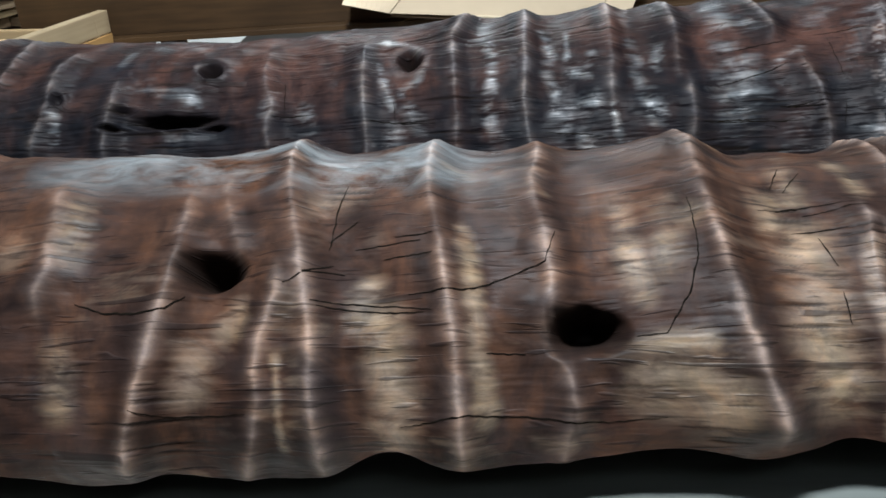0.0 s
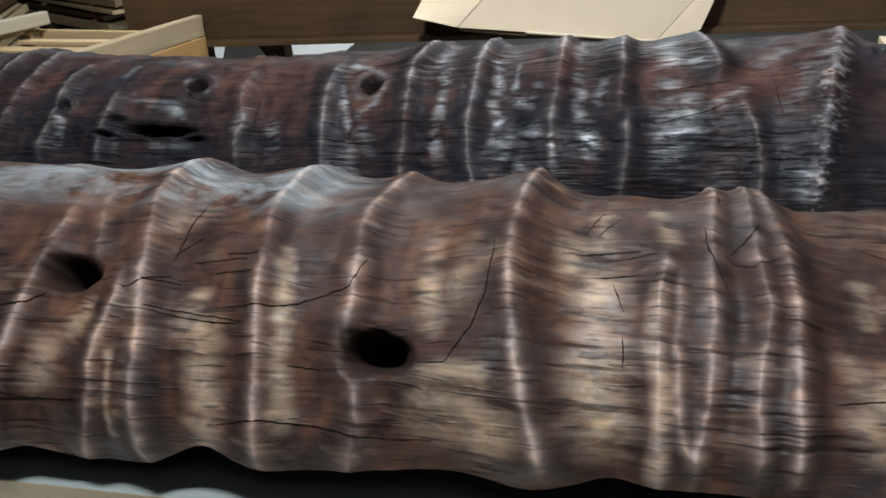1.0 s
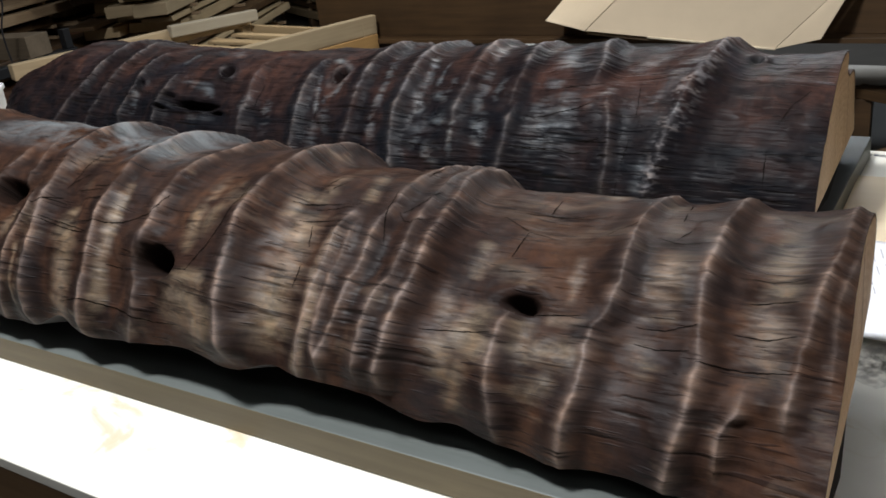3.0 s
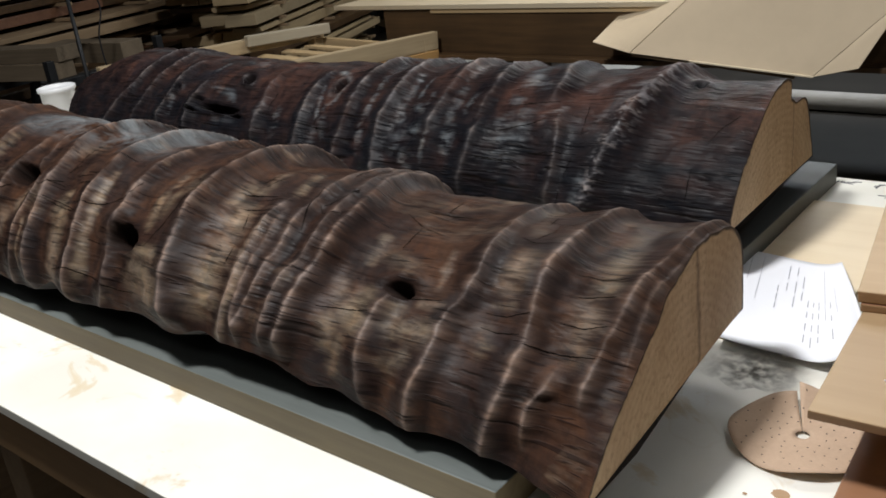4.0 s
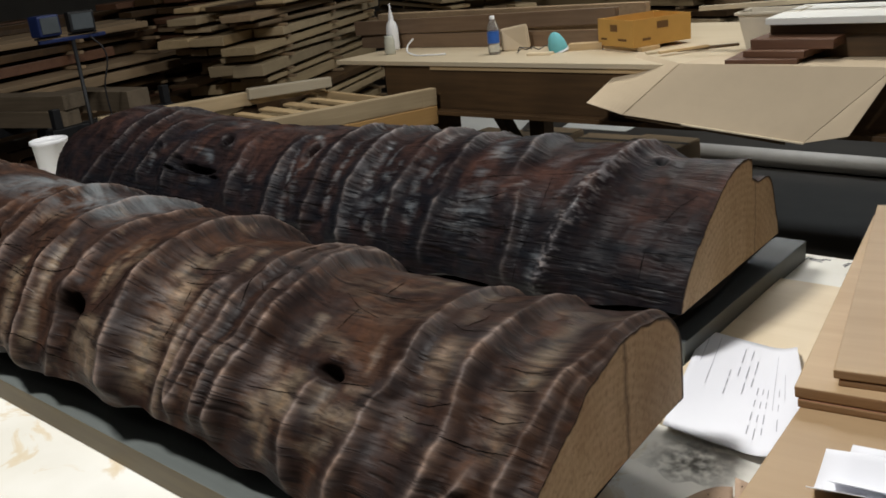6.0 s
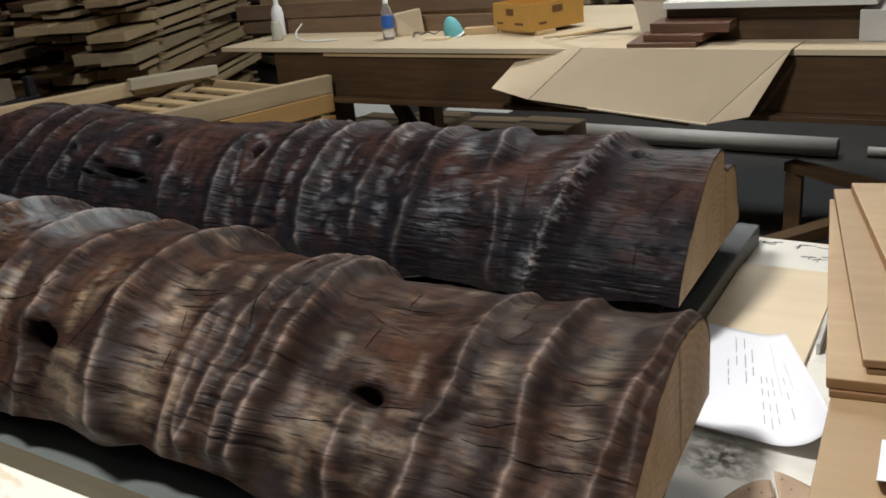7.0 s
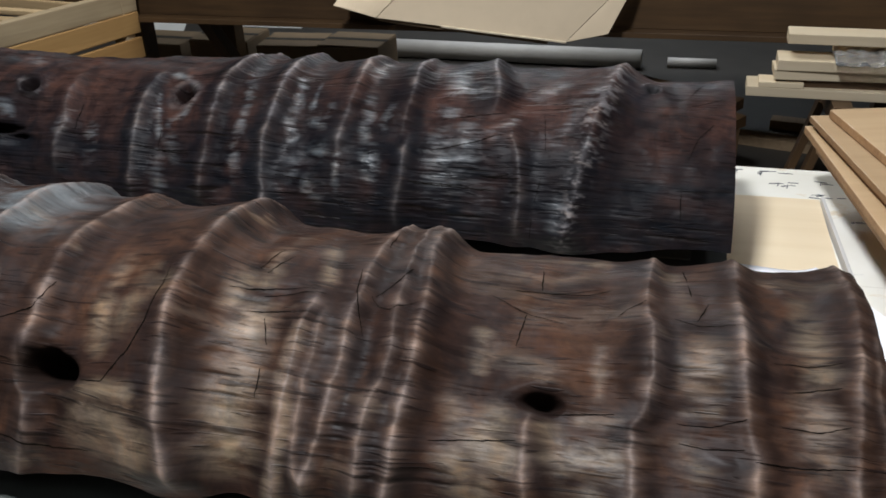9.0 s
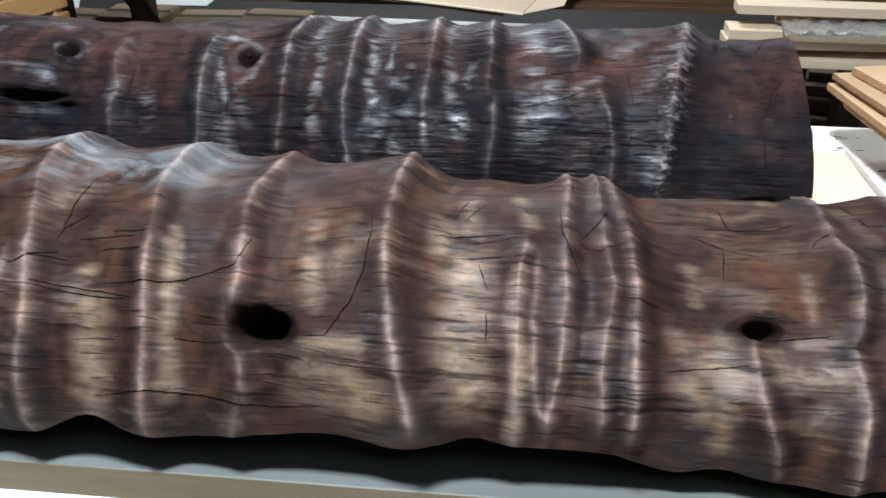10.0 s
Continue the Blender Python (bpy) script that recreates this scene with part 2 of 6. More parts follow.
DARK_GREY = wood("dark_grey_board_edge", (0.12, 0.13, 0.12), (0.07, 0.078, 0.075), 1, 0.5, 4.0, 0.3)
GOLD_RAIL = wood("golden_rail", (0.58, 0.37, 0.18), (0.34, 0.20, 0.09), 0, 0.55, 5.0, 0.45)
PINE = wood("pale_pine", (0.62, 0.47, 0.27), (0.48, 0.34, 0.18), 0, 0.6, 6.0, 0.2)
PINE_Y = wood("pale_pine_long", (0.58, 0.45, 0.27), (0.42, 0.31, 0.17), 1, 0.65, 6.0, 0.3)
PINE_GOLD = wood("golden_pine", (0.50, 0.31, 0.12), (0.36, 0.20, 0.07), 0, 0.55, 5.0, 0.25)
DULL_TIMBER = wood("dull_timber", (0.20, 0.155, 0.105), (0.11, 0.085, 0.055), 0, 0.7, 7.0, 0.45)
BLEACHED = wood("bleached_pine", (0.60, 0.54, 0.42), (0.42, 0.37, 0.27), 0, 0.7, 7.0, 0.4, (0.26, 0.22, 0.16))
WEATHERED = wood("weathered_pine", (0.54, 0.43, 0.27), (0.38, 0.29, 0.17), 0, 0.7, 7.0, 0.45, (0.22, 0.17, 0.11))
TAN_PLY = wood("tan_ply", (0.50, 0.362, 0.215), (0.37, 0.255, 0.14), 0, 0.5, 3.5, 0.55, (0.40, 0.26, 0.135))
RED_PLY = wood("red_brown_ply", (0.33, 0.165, 0.085), (0.22, 0.105, 0.055), 0, 0.5, 3.0, 0.25)
PLY_EDGE = wood("ply_edge", (0.42, 0.26, 0.13), (0.24, 0.135, 0.065), 0, 0.65, 14.0, 0.3)
ROUGH_SAWN = wood("rough_sawn", (0.40, 0.29, 0.175), (0.24, 0.165, 0.095), 1, 0.75, 6.0, 0.45)
OLD_BROWN = wood("old_brown_beam", (0.140, 0.080, 0.034), (0.045, 0.026, 0.013), 0, 0.5, 5.0, 0.65)
WALNUT_PALE = wood("brown_walnut", (0.30, 0.205, 0.130), (0.17, 0.105, 0.065), 0, 0.55, 6.0, 0.4)
WALNUT = wood("walnut", (0.21, 0.105, 0.060), (0.11, 0.052, 0.030), 0, 0.5, 6.0, 0.3)
CARD = plain("cardboard", (0.57, 0.465, 0.325), 0.8, 0, 0.05, 12)
CARD_LIP = plain("pale_cardboard", (0.72, 0.62, 0.45), 0.8, 0, 0.04, 12)
CARD_BLACK = plain("grimy_cardboard", (0.045, 0.036, 0.027), 0.85, 0, 0.3, 8)
CARD_DARK = plain("old_cardboard", (0.22, 0.155, 0.09), 0.85, 0, 0.15, 8)
ORANGE_CARD = plain("orange_card", (0.55, 0.31, 0.075), 0.7, 0, 0.08, 14)
PRINT_BROWN = plain("brown_print", (0.16, 0.08, 0.025), 0.7)
PAPER = plain("paper", (0.80, 0.81, 0.85), 0.7, 0, 0.015, 20)
INK = plain("marker_ink", (0.045, 0.05, 0.07), 0.6)
INK_GREY = plain("faint_print", (0.34, 0.34, 0.38), 0.7)
DUST = dust_patch("dark_dust", (0.075, 0.068, 0.056), (0.125, 0.485), 0.085)
STAIN = plain("brown_stain", (0.36, 0.22, 0.11), 0.5)
CONCRETE = plain("concrete_floor", (0.042, 0.038, 0.033), 0.55, 0, 0.3, 6)
WALL_PAINT = plain("hall_wall", (0.30, 0.28, 0.25), 0.8, 0, 0.25, 2)
ABRASIVE = plain("sanding_disc_tan", (0.46, 0.33, 0.23), 0.85, 0, 0.08, 200)
BLACK = plain("black_hole", (0.012, 0.011, 0.01), 0.6)
BLACK_PLASTIC = plain("black_plastic", (0.02, 0.02, 0.022), 0.4)
WHITE_PLASTIC = plain("white_plastic", (0.78, 0.79, 0.80), 0.35, 0, 0.02)
CREAM_PLASTIC = plain("cream_plastic", (0.62, 0.57, 0.47), 0.45, 0, 0.04)
GREY_WHITE = plain("grey_white_board", (0.55, 0.54, 0.52), 0.6, 0, 0.1, 10)
WHITE_BOARD = plain("white_board", (0.74, 0.74, 0.70), 0.55, 0, 0.06, 6)
TURQUOISE = plain("turquoise_felt", (0.16, 0.50, 0.55), 0.75, 0, 0.08)
BLUE = plain("blue_label", (0.03, 0.12, 0.45), 0.4, 0, 0.2, 40)
BLUE_STEEL = plain("blue_steel", (0.016, 0.030, 0.11), 0.45, 0.2, 0.15)
STEEL_DARK = plain("dark_steel", (0.022, 0.023, 0.025), 0.5, 0.4, 0.2)
LENS_GLASS = plain("lamp_glass", (0.10, 0.115, 0.125), 0.15, 0, 0.1)
JAR = plain("cloudy_jar", (0.45, 0.45, 0.38), 0.25, 0, 0.1)


def clear(name, colour, rough):
    m, nt, p = nodes_of(name)
    p.inputs["Base Color"].default_value = (*colour, 1)
    p.inputs["Roughness"].default_value = rough
    p.inputs["Transmission Weight"].default_value = 0.9
    p.inputs["IOR"].default_value = 1.3
    return m


CLEAR = clear("clear_plastic", (0.85, 0.92, 0.97), 0.08)
WRAP = clear("plastic_wrap", (0.9, 0.9, 0.9), 0.15)


# ---- building helpers ----
def mesh_ob(name, bm, material):
    me = bpy.data.meshes.new(name)
    bm.to_mesh(me)
    bm.free()
    me.materials.append(material)
    return new(name, me)


def part(name, bm, material, parent, label=""):
    ob = mesh_ob(name, bm, material)
    ob.parent = parent
    return tagged(ob, label)


def thing(name, m, label, category, group="", kind=""):
    ob = new(name)
    ob.empty_display_size = 0.05
    ob.matrix_world = m
    return tagged(ob, label, category, group, kind)


def single(name, bm, material, m, label, category, group="", kind=""):
    ob = mesh_ob(name, bm, material)
    ob.matrix_world = m
    return tagged(ob, label, category, group, kind)


def box(sx, sy, sz, at=(0, 0, 0), bevel=0.003, jitter=0.0, seed=0, bm=None):
    """A block with eased edges; at is the middle of its base."""
    bm = bm or bmesh.new()
    made = bmesh.ops.create_cube(bm, size=1.0)["verts"]
    rnd = random.Random(seed)
    for v in made:
        v.co = Vector((v.co.x * sx + at[0], v.co.y * sy + at[1], (v.co.z + 0.5) * sz + at[2]))
        if jitter:
            v.co += Vector([rnd.uniform(-jitter, jitter) for _ in range(3)])
    if bevel:
        edges = list({e for v in made for e in v.link_edges})
        bmesh.ops.bevel(bm, geom=edges, offset=min(bevel, 0.3 * min(sx, sy, sz)), segments=2, profile=0.6, affect="EDGES")
    return bm


def lathe(profile, steps=32):
    bm = bmesh.new()
    rings = []
    for r, z in profile:
        rings.append([bm.verts.new((r * math.cos(2 * math.pi * k / steps), r * math.sin(2 * math.pi * k / steps), z)) for k in range(steps)])
    for a, b in zip(rings, rings[1:]):
        for k in range(steps):
            f = bm.faces.new((a[k], a[(k + 1) % steps], b[(k + 1) % steps], b[k]))
            f.smooth = True
    return bm


def beam(a, b, w, h):
    """The matrix and length that lay a block's x axis from a to b."""
    d = Vector(b) - Vector(a)
    q = d.to_track_quat("X", "Z").to_matrix().to_4x4()
    return Matrix.Translation((Vector(a) + Vector(b)) / 2) @ q, d.length


# ---- setting ----
FLOOR = -0.86
single("floor", box(26, 22, 0.1, (-4, 4, FLOOR - 0.1), 0), CONCRETE, pose(0, 0, 0), "grey concrete workshop floor", "floor", kind="structure")
# walls and ceiling are unseen; they close the hall and bounce fill light
single("wall_north", box(26, 0.2, 5.0, (-4, 15.1, FLOOR), 0), WALL_PAINT, pose(0, 0, 0), "dim brown hall wall", "wall", kind="structure")
single("wall_south", box(26, 0.2, 5.0, (-4, -7.1, FLOOR), 0), WALL_PAINT, pose(0, 0, 0), "dim brown hall wall", "wall", kind="structure")
single("wall_west", box(0.2, 22, 5.0, (-17.1, 4, FLOOR), 0), WALL_PAINT, pose(0, 0, 0), "dim brown hall wall", "wall", kind="structure")
single("wall_east", box(0.2, 22, 5.0, (9.1, 4, FLOOR), 0), WALL_PAINT, pose(0, 0, 0), "dim brown hall wall", "wall", kind="structure")
single("ceiling", box(26, 22, 0.1, (-4, 4, FLOOR + 5.0), 0), WALL_PAINT, pose(0, 0, 0), "dark hall ceiling", "ceiling", kind="structure")


# ---- the two logs ----
def value_noise(u, v, seed, octaves=3, gain=0.5):
    """Smooth noise on a grid, about -1 to 1."""
    out = np.zeros(np.broadcast(u, v).shape)
    amp, total = 1.0, 0.0
    for o in range(octaves):
        rng = np.random.RandomState(seed + 17 * o)
        tab = rng.uniform(-1, 1, (256, 256))
        x, y = u * 2 ** o, v * 2 ** o
        i, j = np.floor(x).astype(int), np.floor(y).astype(int)
        fx, fy = x - i, y - j
        fx, fy = fx * fx * (3 - 2 * fx), fy * fy * (3 - 2 * fy)
        a, b = tab[i % 256, j % 256], tab[(i + 1) % 256, j % 256]
        c, d = tab[i % 256, (j + 1) % 256], tab[(i + 1) % 256, (j + 1) % 256]
        out = out + amp * ((a * (1 - fx) + b * fx) * (1 - fy) + (c * (1 - fx) + d * fx) * fy)
        total += amp
        amp *= gain
    return out / total


def smooth_step(a, b, x):
    t = np.clip((x - a) / (b - a), 0, 1)
    return t * t * (3 - 2 * t)


def catmull(xs, ys, x):
    """A smooth curve through knots (xs rising)."""
    xs, ys = np.asarray(xs, float), np.asarray(ys, float)
    m = np.gradient(ys, xs)
    i = np.clip(np.searchsorted(xs, x) - 1, 0, len(xs) - 2)
    h = xs[i + 1] - xs[i]
    t = np.clip((x - xs[i]) / h, 0, 1)
    return ((2 * t ** 3 - 3 * t ** 2 + 1) * ys[i] + (t ** 3 - 2 * t ** 2 + t) * h * m[i]
            + (-2 * t ** 3 + 3 * t ** 2) * ys[i + 1] + (t ** 3 - t ** 2) * h * m[i + 1])


def along(line, X, A):
    """Distance in metres from each point of the bark to a line of (angle, x) knots."""
    best = np.full(X.shape, 9.0)
    for (a0, x0), (a1, x1) in zip(line, line[1:] or line):
        ux, ua = x1 - x0, (a1 - a0) * DEGREE
        t = np.clip(((X - x0) * ux + (A - a0) * DEGREE * ua) / (ux * ux + ua * ua + 1e-9), 0, 1)
        best = np.minimum(best, np.hypot(X - x0 - t * ux, (A - a0) * DEGREE - t * ua))
    return best


DEGREE = 0.0044


class LogMarks:
    """What is carved, worn and stained on a log: each mark follows a line of (angle, x) knots."""

    def __init__(self):
        self.ridges, self.tans, self.darks, self.cracks, self.pits = [], [], [], [], []

    def ridge(self, height, width, crest, *line, band=0.0):
        self.ridges.append((height, width, crest, sorted(line), *([band] if band else [])))

    def tan(self, width, strength, *line):
        self.tans.append((width, strength, line))

    def dark(self, width, strength, *line):
        self.darks.append((width, strength, line))

    def crack(self, width, *line):
        self.cracks.append((line, width))

    def pit(self, x, angle, rx, ra, depth):
        self.pits.append((x, angle, rx, ra, depth))


def log_thing(name, label, material, x0, x1, yc, zc, angles, stations, low, marks, soot, sheen, seed, nx=1100, na=300, rough=1.0, notch=0.0, face=None, skew=None, top=178, lift=0.0):
    """A halved log lying along x. stations: (x, radii at the angles); angles in degrees from the front edge over the top.
    skew: the x of the sawn end at y = 0 and how it changes with y."""
    ridges, pits, cracks = marks.ridges, marks.pits, marks.cracks
    us = np.linspace(0, 1, nx)
    xs = x0 + (x1 - x0) * (1.38 * us - 0.38 * us ** 2)
    ts = np.linspace(0, 1, na)
    ts = 0.62 * ts + 0.38 * ts ** 3
    sx = [s[0] for s in stations]
    a0 = catmull(*zip(*low), xs)
    teeth = np.zeros(nx)
    for ridge in ridges:
        teeth = np.maximum(teeth, smooth_step(30, 12, ridge[3][0][0]) * min(1, ridge[0] / 0.014) * np.exp(-np.abs((xs - ridge[3][0][1]) / (1.7 * ridge[1])) ** 2))
    a0 = a0 + ((1.0 - 2.6 * teeth if len(low) < 9 else 0.0) + (2.2 if len(low) < 9 else 0.8) * value_noise(xs * 8, xs * 0 + 0.5, seed + 80, 2)) * (1 - 0.8 * smooth_step(x1 - 0.05, x1, xs))
    A = a0[:, None] + (top - a0[:, None]) * ts[None, :]
    X = np.repeat(xs[:, None], na, 1)
    if skew:
        Y = yc - 0.24 * np.cos(np.radians(A))
        X = X + smooth_step(x1 - 0.4, x1, X) * (skew[0] + skew[1] * Y - x1)
    radii = np.array([catmull(sx, [s[1][k] for s in stations], xs) for k in range(len(angles))])
    R = np.array([catmull(angles, radii[:, i], A[i]) for i in range(nx)])
    wear = np.zeros_like(R)
    dark = np.zeros_like(R)
    tan = np.zeros_like(R)
    wob = 0.006 * value_noise(X * 9, A / 14, seed + 1, 2) + 0.004 * value_noise(X * 14, A * 0.3, seed + 2, 2)
    n_fine = value_noise(X * 26, A * 0.55, seed + 9, 3, 0.6)
    n_mid = value_noise(X * 22, A / 5, seed + 12, 2)
    n_slow = value_noise(X * 2, A / 17, seed + 14, 2)
    shade = np.zeros_like(R)
    flow = 0.0046 * A + 0.010 * value_noise(X * 2.6, A / 16, seed + 90, 2)
    speck = value_noise(X * 95, A * 0.95, seed + 11, 2)
    comb = value_noise(X * 12, A * 0.9, seed + 19, 3, 0.6)
    ripple = value_noise(X * 24 + 0.5 * n_mid, A / 13, seed + 51, 2)
    mottle = value_noise(X * 15, A / 9, seed + 55, 3)
    feather = value_noise(X * 5, A * 0.42, seed + 23, 4, 0.7)
    for height, width, crest, line, *band in ridges:
        la, lx = [p[0] for p in line], [p[1] for p in line]
        xr = catmull(la, lx, np.clip(A, la[0], la[-1]))
        fade = smooth_step(la[0] - 8, la[0] + 2, A) * (1 - smooth_step(la[-1] - 2, la[-1] + 10, A))
        d = X - xr + 0.55 * wob
        jag = 1 + 0.30 * n_slow + 0.2 * smooth_step(34, 12, A)
        lean = d * (1 + 0.35 * np.sign(d))
        R = R + 1.15 * height * fade * (jag * (0.85 * np.exp(-np.abs(lean / (1.35 * width)) ** 1.9) + 0.15 * np.exp(-(d / (0.3 * width)) ** 2)) - 0.28 * np.exp(-(d / (2.6 * width)) ** 2))
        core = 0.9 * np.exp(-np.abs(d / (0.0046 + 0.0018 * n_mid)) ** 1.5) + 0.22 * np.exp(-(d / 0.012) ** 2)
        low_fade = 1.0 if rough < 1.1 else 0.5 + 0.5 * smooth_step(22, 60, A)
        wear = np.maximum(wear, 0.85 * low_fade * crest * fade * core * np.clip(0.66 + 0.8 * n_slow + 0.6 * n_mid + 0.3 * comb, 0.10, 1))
        flank = 0.8 if rough < 1.1 else 1.2
        # burnt dark bands beside each crest, deepened to paint shade into the valleys
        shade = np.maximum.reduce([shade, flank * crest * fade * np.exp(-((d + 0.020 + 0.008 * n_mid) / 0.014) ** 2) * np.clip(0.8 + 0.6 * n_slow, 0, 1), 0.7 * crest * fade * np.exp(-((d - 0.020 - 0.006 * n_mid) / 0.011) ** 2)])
        if band:
            g = fade * np.exp(-np.abs(d / (band[0] * (1 + 0.4 * n_mid + 0.3 * speck))) ** 2)
            wear = np.maximum(wear, 0.85 * g * smooth_step(-0.25, 0.5, speck + 0.3 * comb + 0.3 * n_mid))
            R = R + 0.0010 * g * speck
    for w, strength, line in marks.darks:
        d = along(line, X, A) + 0.8 * wob + 0.25 * w * mottle
        g = strength * np.exp(-np.abs(np.clip(d, 0, 1) / w) ** 2)
        shade = np.maximum(shade, g)
    for w, strength, line in marks.tans:
        d = along(line, X, A) + 0.7 * wob + 0.45 * w * feather + 0.30 * w * mottle
        g = min(1.0, strength) * np.exp(-np.abs(np.clip(d, 0, 1) / (1.05 * w)) ** 1.7) * np.clip(0.75 + 0.5 * n_slow + 0.6 * mottle + 0.3 * feather, 0.1, 1)
        R = R + 0.0016 * g
        cut = smooth_step(-0.35, 0.2, comb + 0.35 * n_mid) if rough < 1.1 else smooth_step(-0.4, 0.3, comb + 0.3 * n_mid + 0.4 * mottle)
        tan = np.maximum(tan, g * (0.74 + 0.26 * cut if rough < 1.1 else 0.45 + 0.55 * cut))
        shade = shade * (1 - 0.8 * g)
    # pale ripple flecks; on the charred log a faint share, as painted glints
    bare = smooth_step(0.18, 0.6, ripple + 0.5 * n_slow + 0.55 * feather) * np.clip(0.3 + 1.2 * mottle, 0, 1) * (0.45 + 0.55 * smooth_step(-0.3, 0.2, comb))
    tan = np.maximum(tan, (0.26 if rough < 1.1 else 0.06) * bare)
    R = R + 0.0032 * ripple + 0.0008 * feather
    for px, pa, rx, ra, depth in pits:
        d = np.sqrt(((X - px) / rx) ** 2 + ((A - pa) / ra) ** 2)
        d = d + 0.22 * value_noise(X * 30, A / 5, seed + 31, 2)
        up = np.clip((A - pa) / ra, -2, 2)
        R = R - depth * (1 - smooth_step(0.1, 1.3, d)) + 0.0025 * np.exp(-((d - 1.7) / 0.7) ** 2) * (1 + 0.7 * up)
        # pit insides darkened by depth, shade of the hollow put into the colour
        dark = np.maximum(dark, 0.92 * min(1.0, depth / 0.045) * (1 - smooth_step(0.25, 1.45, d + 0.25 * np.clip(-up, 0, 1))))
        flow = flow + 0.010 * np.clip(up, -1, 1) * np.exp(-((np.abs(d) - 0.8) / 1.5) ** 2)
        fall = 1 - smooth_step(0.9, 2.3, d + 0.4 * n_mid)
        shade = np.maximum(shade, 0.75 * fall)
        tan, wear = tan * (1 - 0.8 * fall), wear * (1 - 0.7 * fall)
        if rough > 1.1 and ra > 3:
            wear = np.maximum(wear, 0.35 * np.exp(-((d - 1.55) / 0.3) ** 2) * np.clip(0.3 + 1.5 * n_mid + 0.8 * n_slow, 0, 1))
    grain = value_noise(X * 7, A * 0.55, seed + 3, 4, 0.6)
    lump = value_noise(X * 11, A / 22, seed + 7, 3)
    swell = value_noise(X * 4.5, A / 30, seed + 8, 2)
    R = R + rough * (0.0008 * grain + 0.0055 * lump) + 0.007 * swell
    if rough > 1.1:
        ledge = value_noise(X * 9 + 2 * n_slow, A * 0.75, seed + 33, 3, 0.6)
        R = R + (0.0016 - 0.0010 * smooth_step(-0.35, -0.2, X)) * smooth_step(-0.15, 0.15, ledge) * (0.4 + 0.6 * smooth_step(0.0, 0.4, mottle + 0.4))
    fiss = value_noise(X * 13, A * 0.95, seed + 21, 2)
    f = smooth_step(0.40, 0.62, fiss) * smooth_step(-0.3, 0.3, lump)
    R = R - rough * 0.0012 * f
    dark = np.maximum(dark, 0.75 * f)
    R = R - 0.034 * smooth_step(108, 113, A) * (1 - smooth_step(119, 136, A)) * notch * smooth_step(x1 - 0.09, x1 - 0.02, X + 0.02 * n_mid)
    ang = np.radians(A)
    Y, Z = yc - R * np.cos(ang), zc + R * np.sin(ang)
    co = np.stack([X, Y, Z], 2).reshape(-1, 3)
    idx = np.arange(nx * na).reshape(nx, na)
    quads = np.stack([idx[:-1, :-1], idx[:-1, 1:], idx[1:, 1:], idx[1:, :-1]], 2).reshape(-1, 4)
    me = bpy.data.meshes.new("bark")
    me.from_pydata(co.tolist(), [], quads.tolist())
    me.polygons.foreach_set("use_smooth", [True] * len(quads))
    for attr, val in (("wear", wear), ("tan", tan), ("crack", dark), ("shade", shade), ("soot", soot(X, A, n_mid, seed)), ("sheen", sheen(X, A))):
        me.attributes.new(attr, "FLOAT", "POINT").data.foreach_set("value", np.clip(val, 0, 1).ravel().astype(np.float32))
    me.attributes.new("flat", "FLOAT_VECTOR", "POINT").data.foreach_set("vector", np.stack([X, flow, 0 * X], 2).ravel().astype(np.float32))
    me.materials.append(material)
    log = thing(name, pose(0, 0, 0), label, "log", "logs on the bench")
    bark = new("bark", me)
    bark.parent = log
    rnd = random.Random(seed)

    def on_bark(x, a, lift):
        k = int(np.clip(np.searchsorted(A[nx // 2], a) - 1, 0, na - 2))
        i = int(np.clip(np.searchsorted(X[:, k], x) - 1, 0, nx - 2))
        k = int(np.clip(np.searchsorted(A[i], a) - 1, 0, na - 2))
        x = min(x, X[nx - 1, k])
        f, g = (x - X[i, k]) / (X[i + 1, k] - X[i, k]), min(1.0, max(0.0, (a - A[i, k]) / (A[i, k + 1] - A[i, k])))
        r = (R[i, k] * (1 - g) + R[i, k + 1] * g) * (1 - f) + (R[i + 1, k] * (1 - g) + R[i + 1, k + 1] * g) * f + lift
        return Vector((x, yc - r * math.cos(math.radians(a)), zc + r * math.sin(math.radians(a))))

    for line, width in cracks:
        pts = []
        for (xa, aa), (xb, ab) in zip(line, line[1:]):
            n = max(3, int(math.hypot(xb - xa, (ab - aa) * 0.0046) / 0.005))
            for q in range(n):
                pts.append((xa + (xb - xa) * q / n + rnd.uniform(-0.0006, 0.0006), aa + (ab - aa) * q / n + rnd.uniform(-0.13, 0.13)))
        pts.append(line[-1])
        bm = bmesh.new()
        pairs = []
        for q, (x, a) in enumerate(pts):
            (xa, aa), (xb, ab) = pts[max(0, q - 1)], pts[min(len(pts) - 1, q + 1)]
            run = Vector((xb - xa, (ab - aa) * 0.0046)).normalized()
            w = 0.72 * width * rnd.uniform(0.35, 0.75) * math.sin(math.pi * (0.06 + 0.88 * q / max(1, len(pts) - 1))) ** 0.5
            pairs.append([bm.verts.new(on_bark(x - e * run.y * w, a + e * run.x * w / 0.0046, 0.0007)) for e in (-1, 1)])
        for (a, b), (c, d) in zip(pairs, pairs[1:]):
            bm.faces.new((a, b, d, c))
        part("crack", bm, CRACK, log, "open black drying crack")
    for end, i in (("cut_face", nx - 1), ("cut_face", 0)):
        bm = bmesh.new()
        rim = bm.verts.layers.float.new("rim")
        mid = Vector((X[i].mean(), yc, zc + 0.06))
        edge = [Vector(co[idx[i, k]]) for k in range(0, na, 2)]
        rings = []
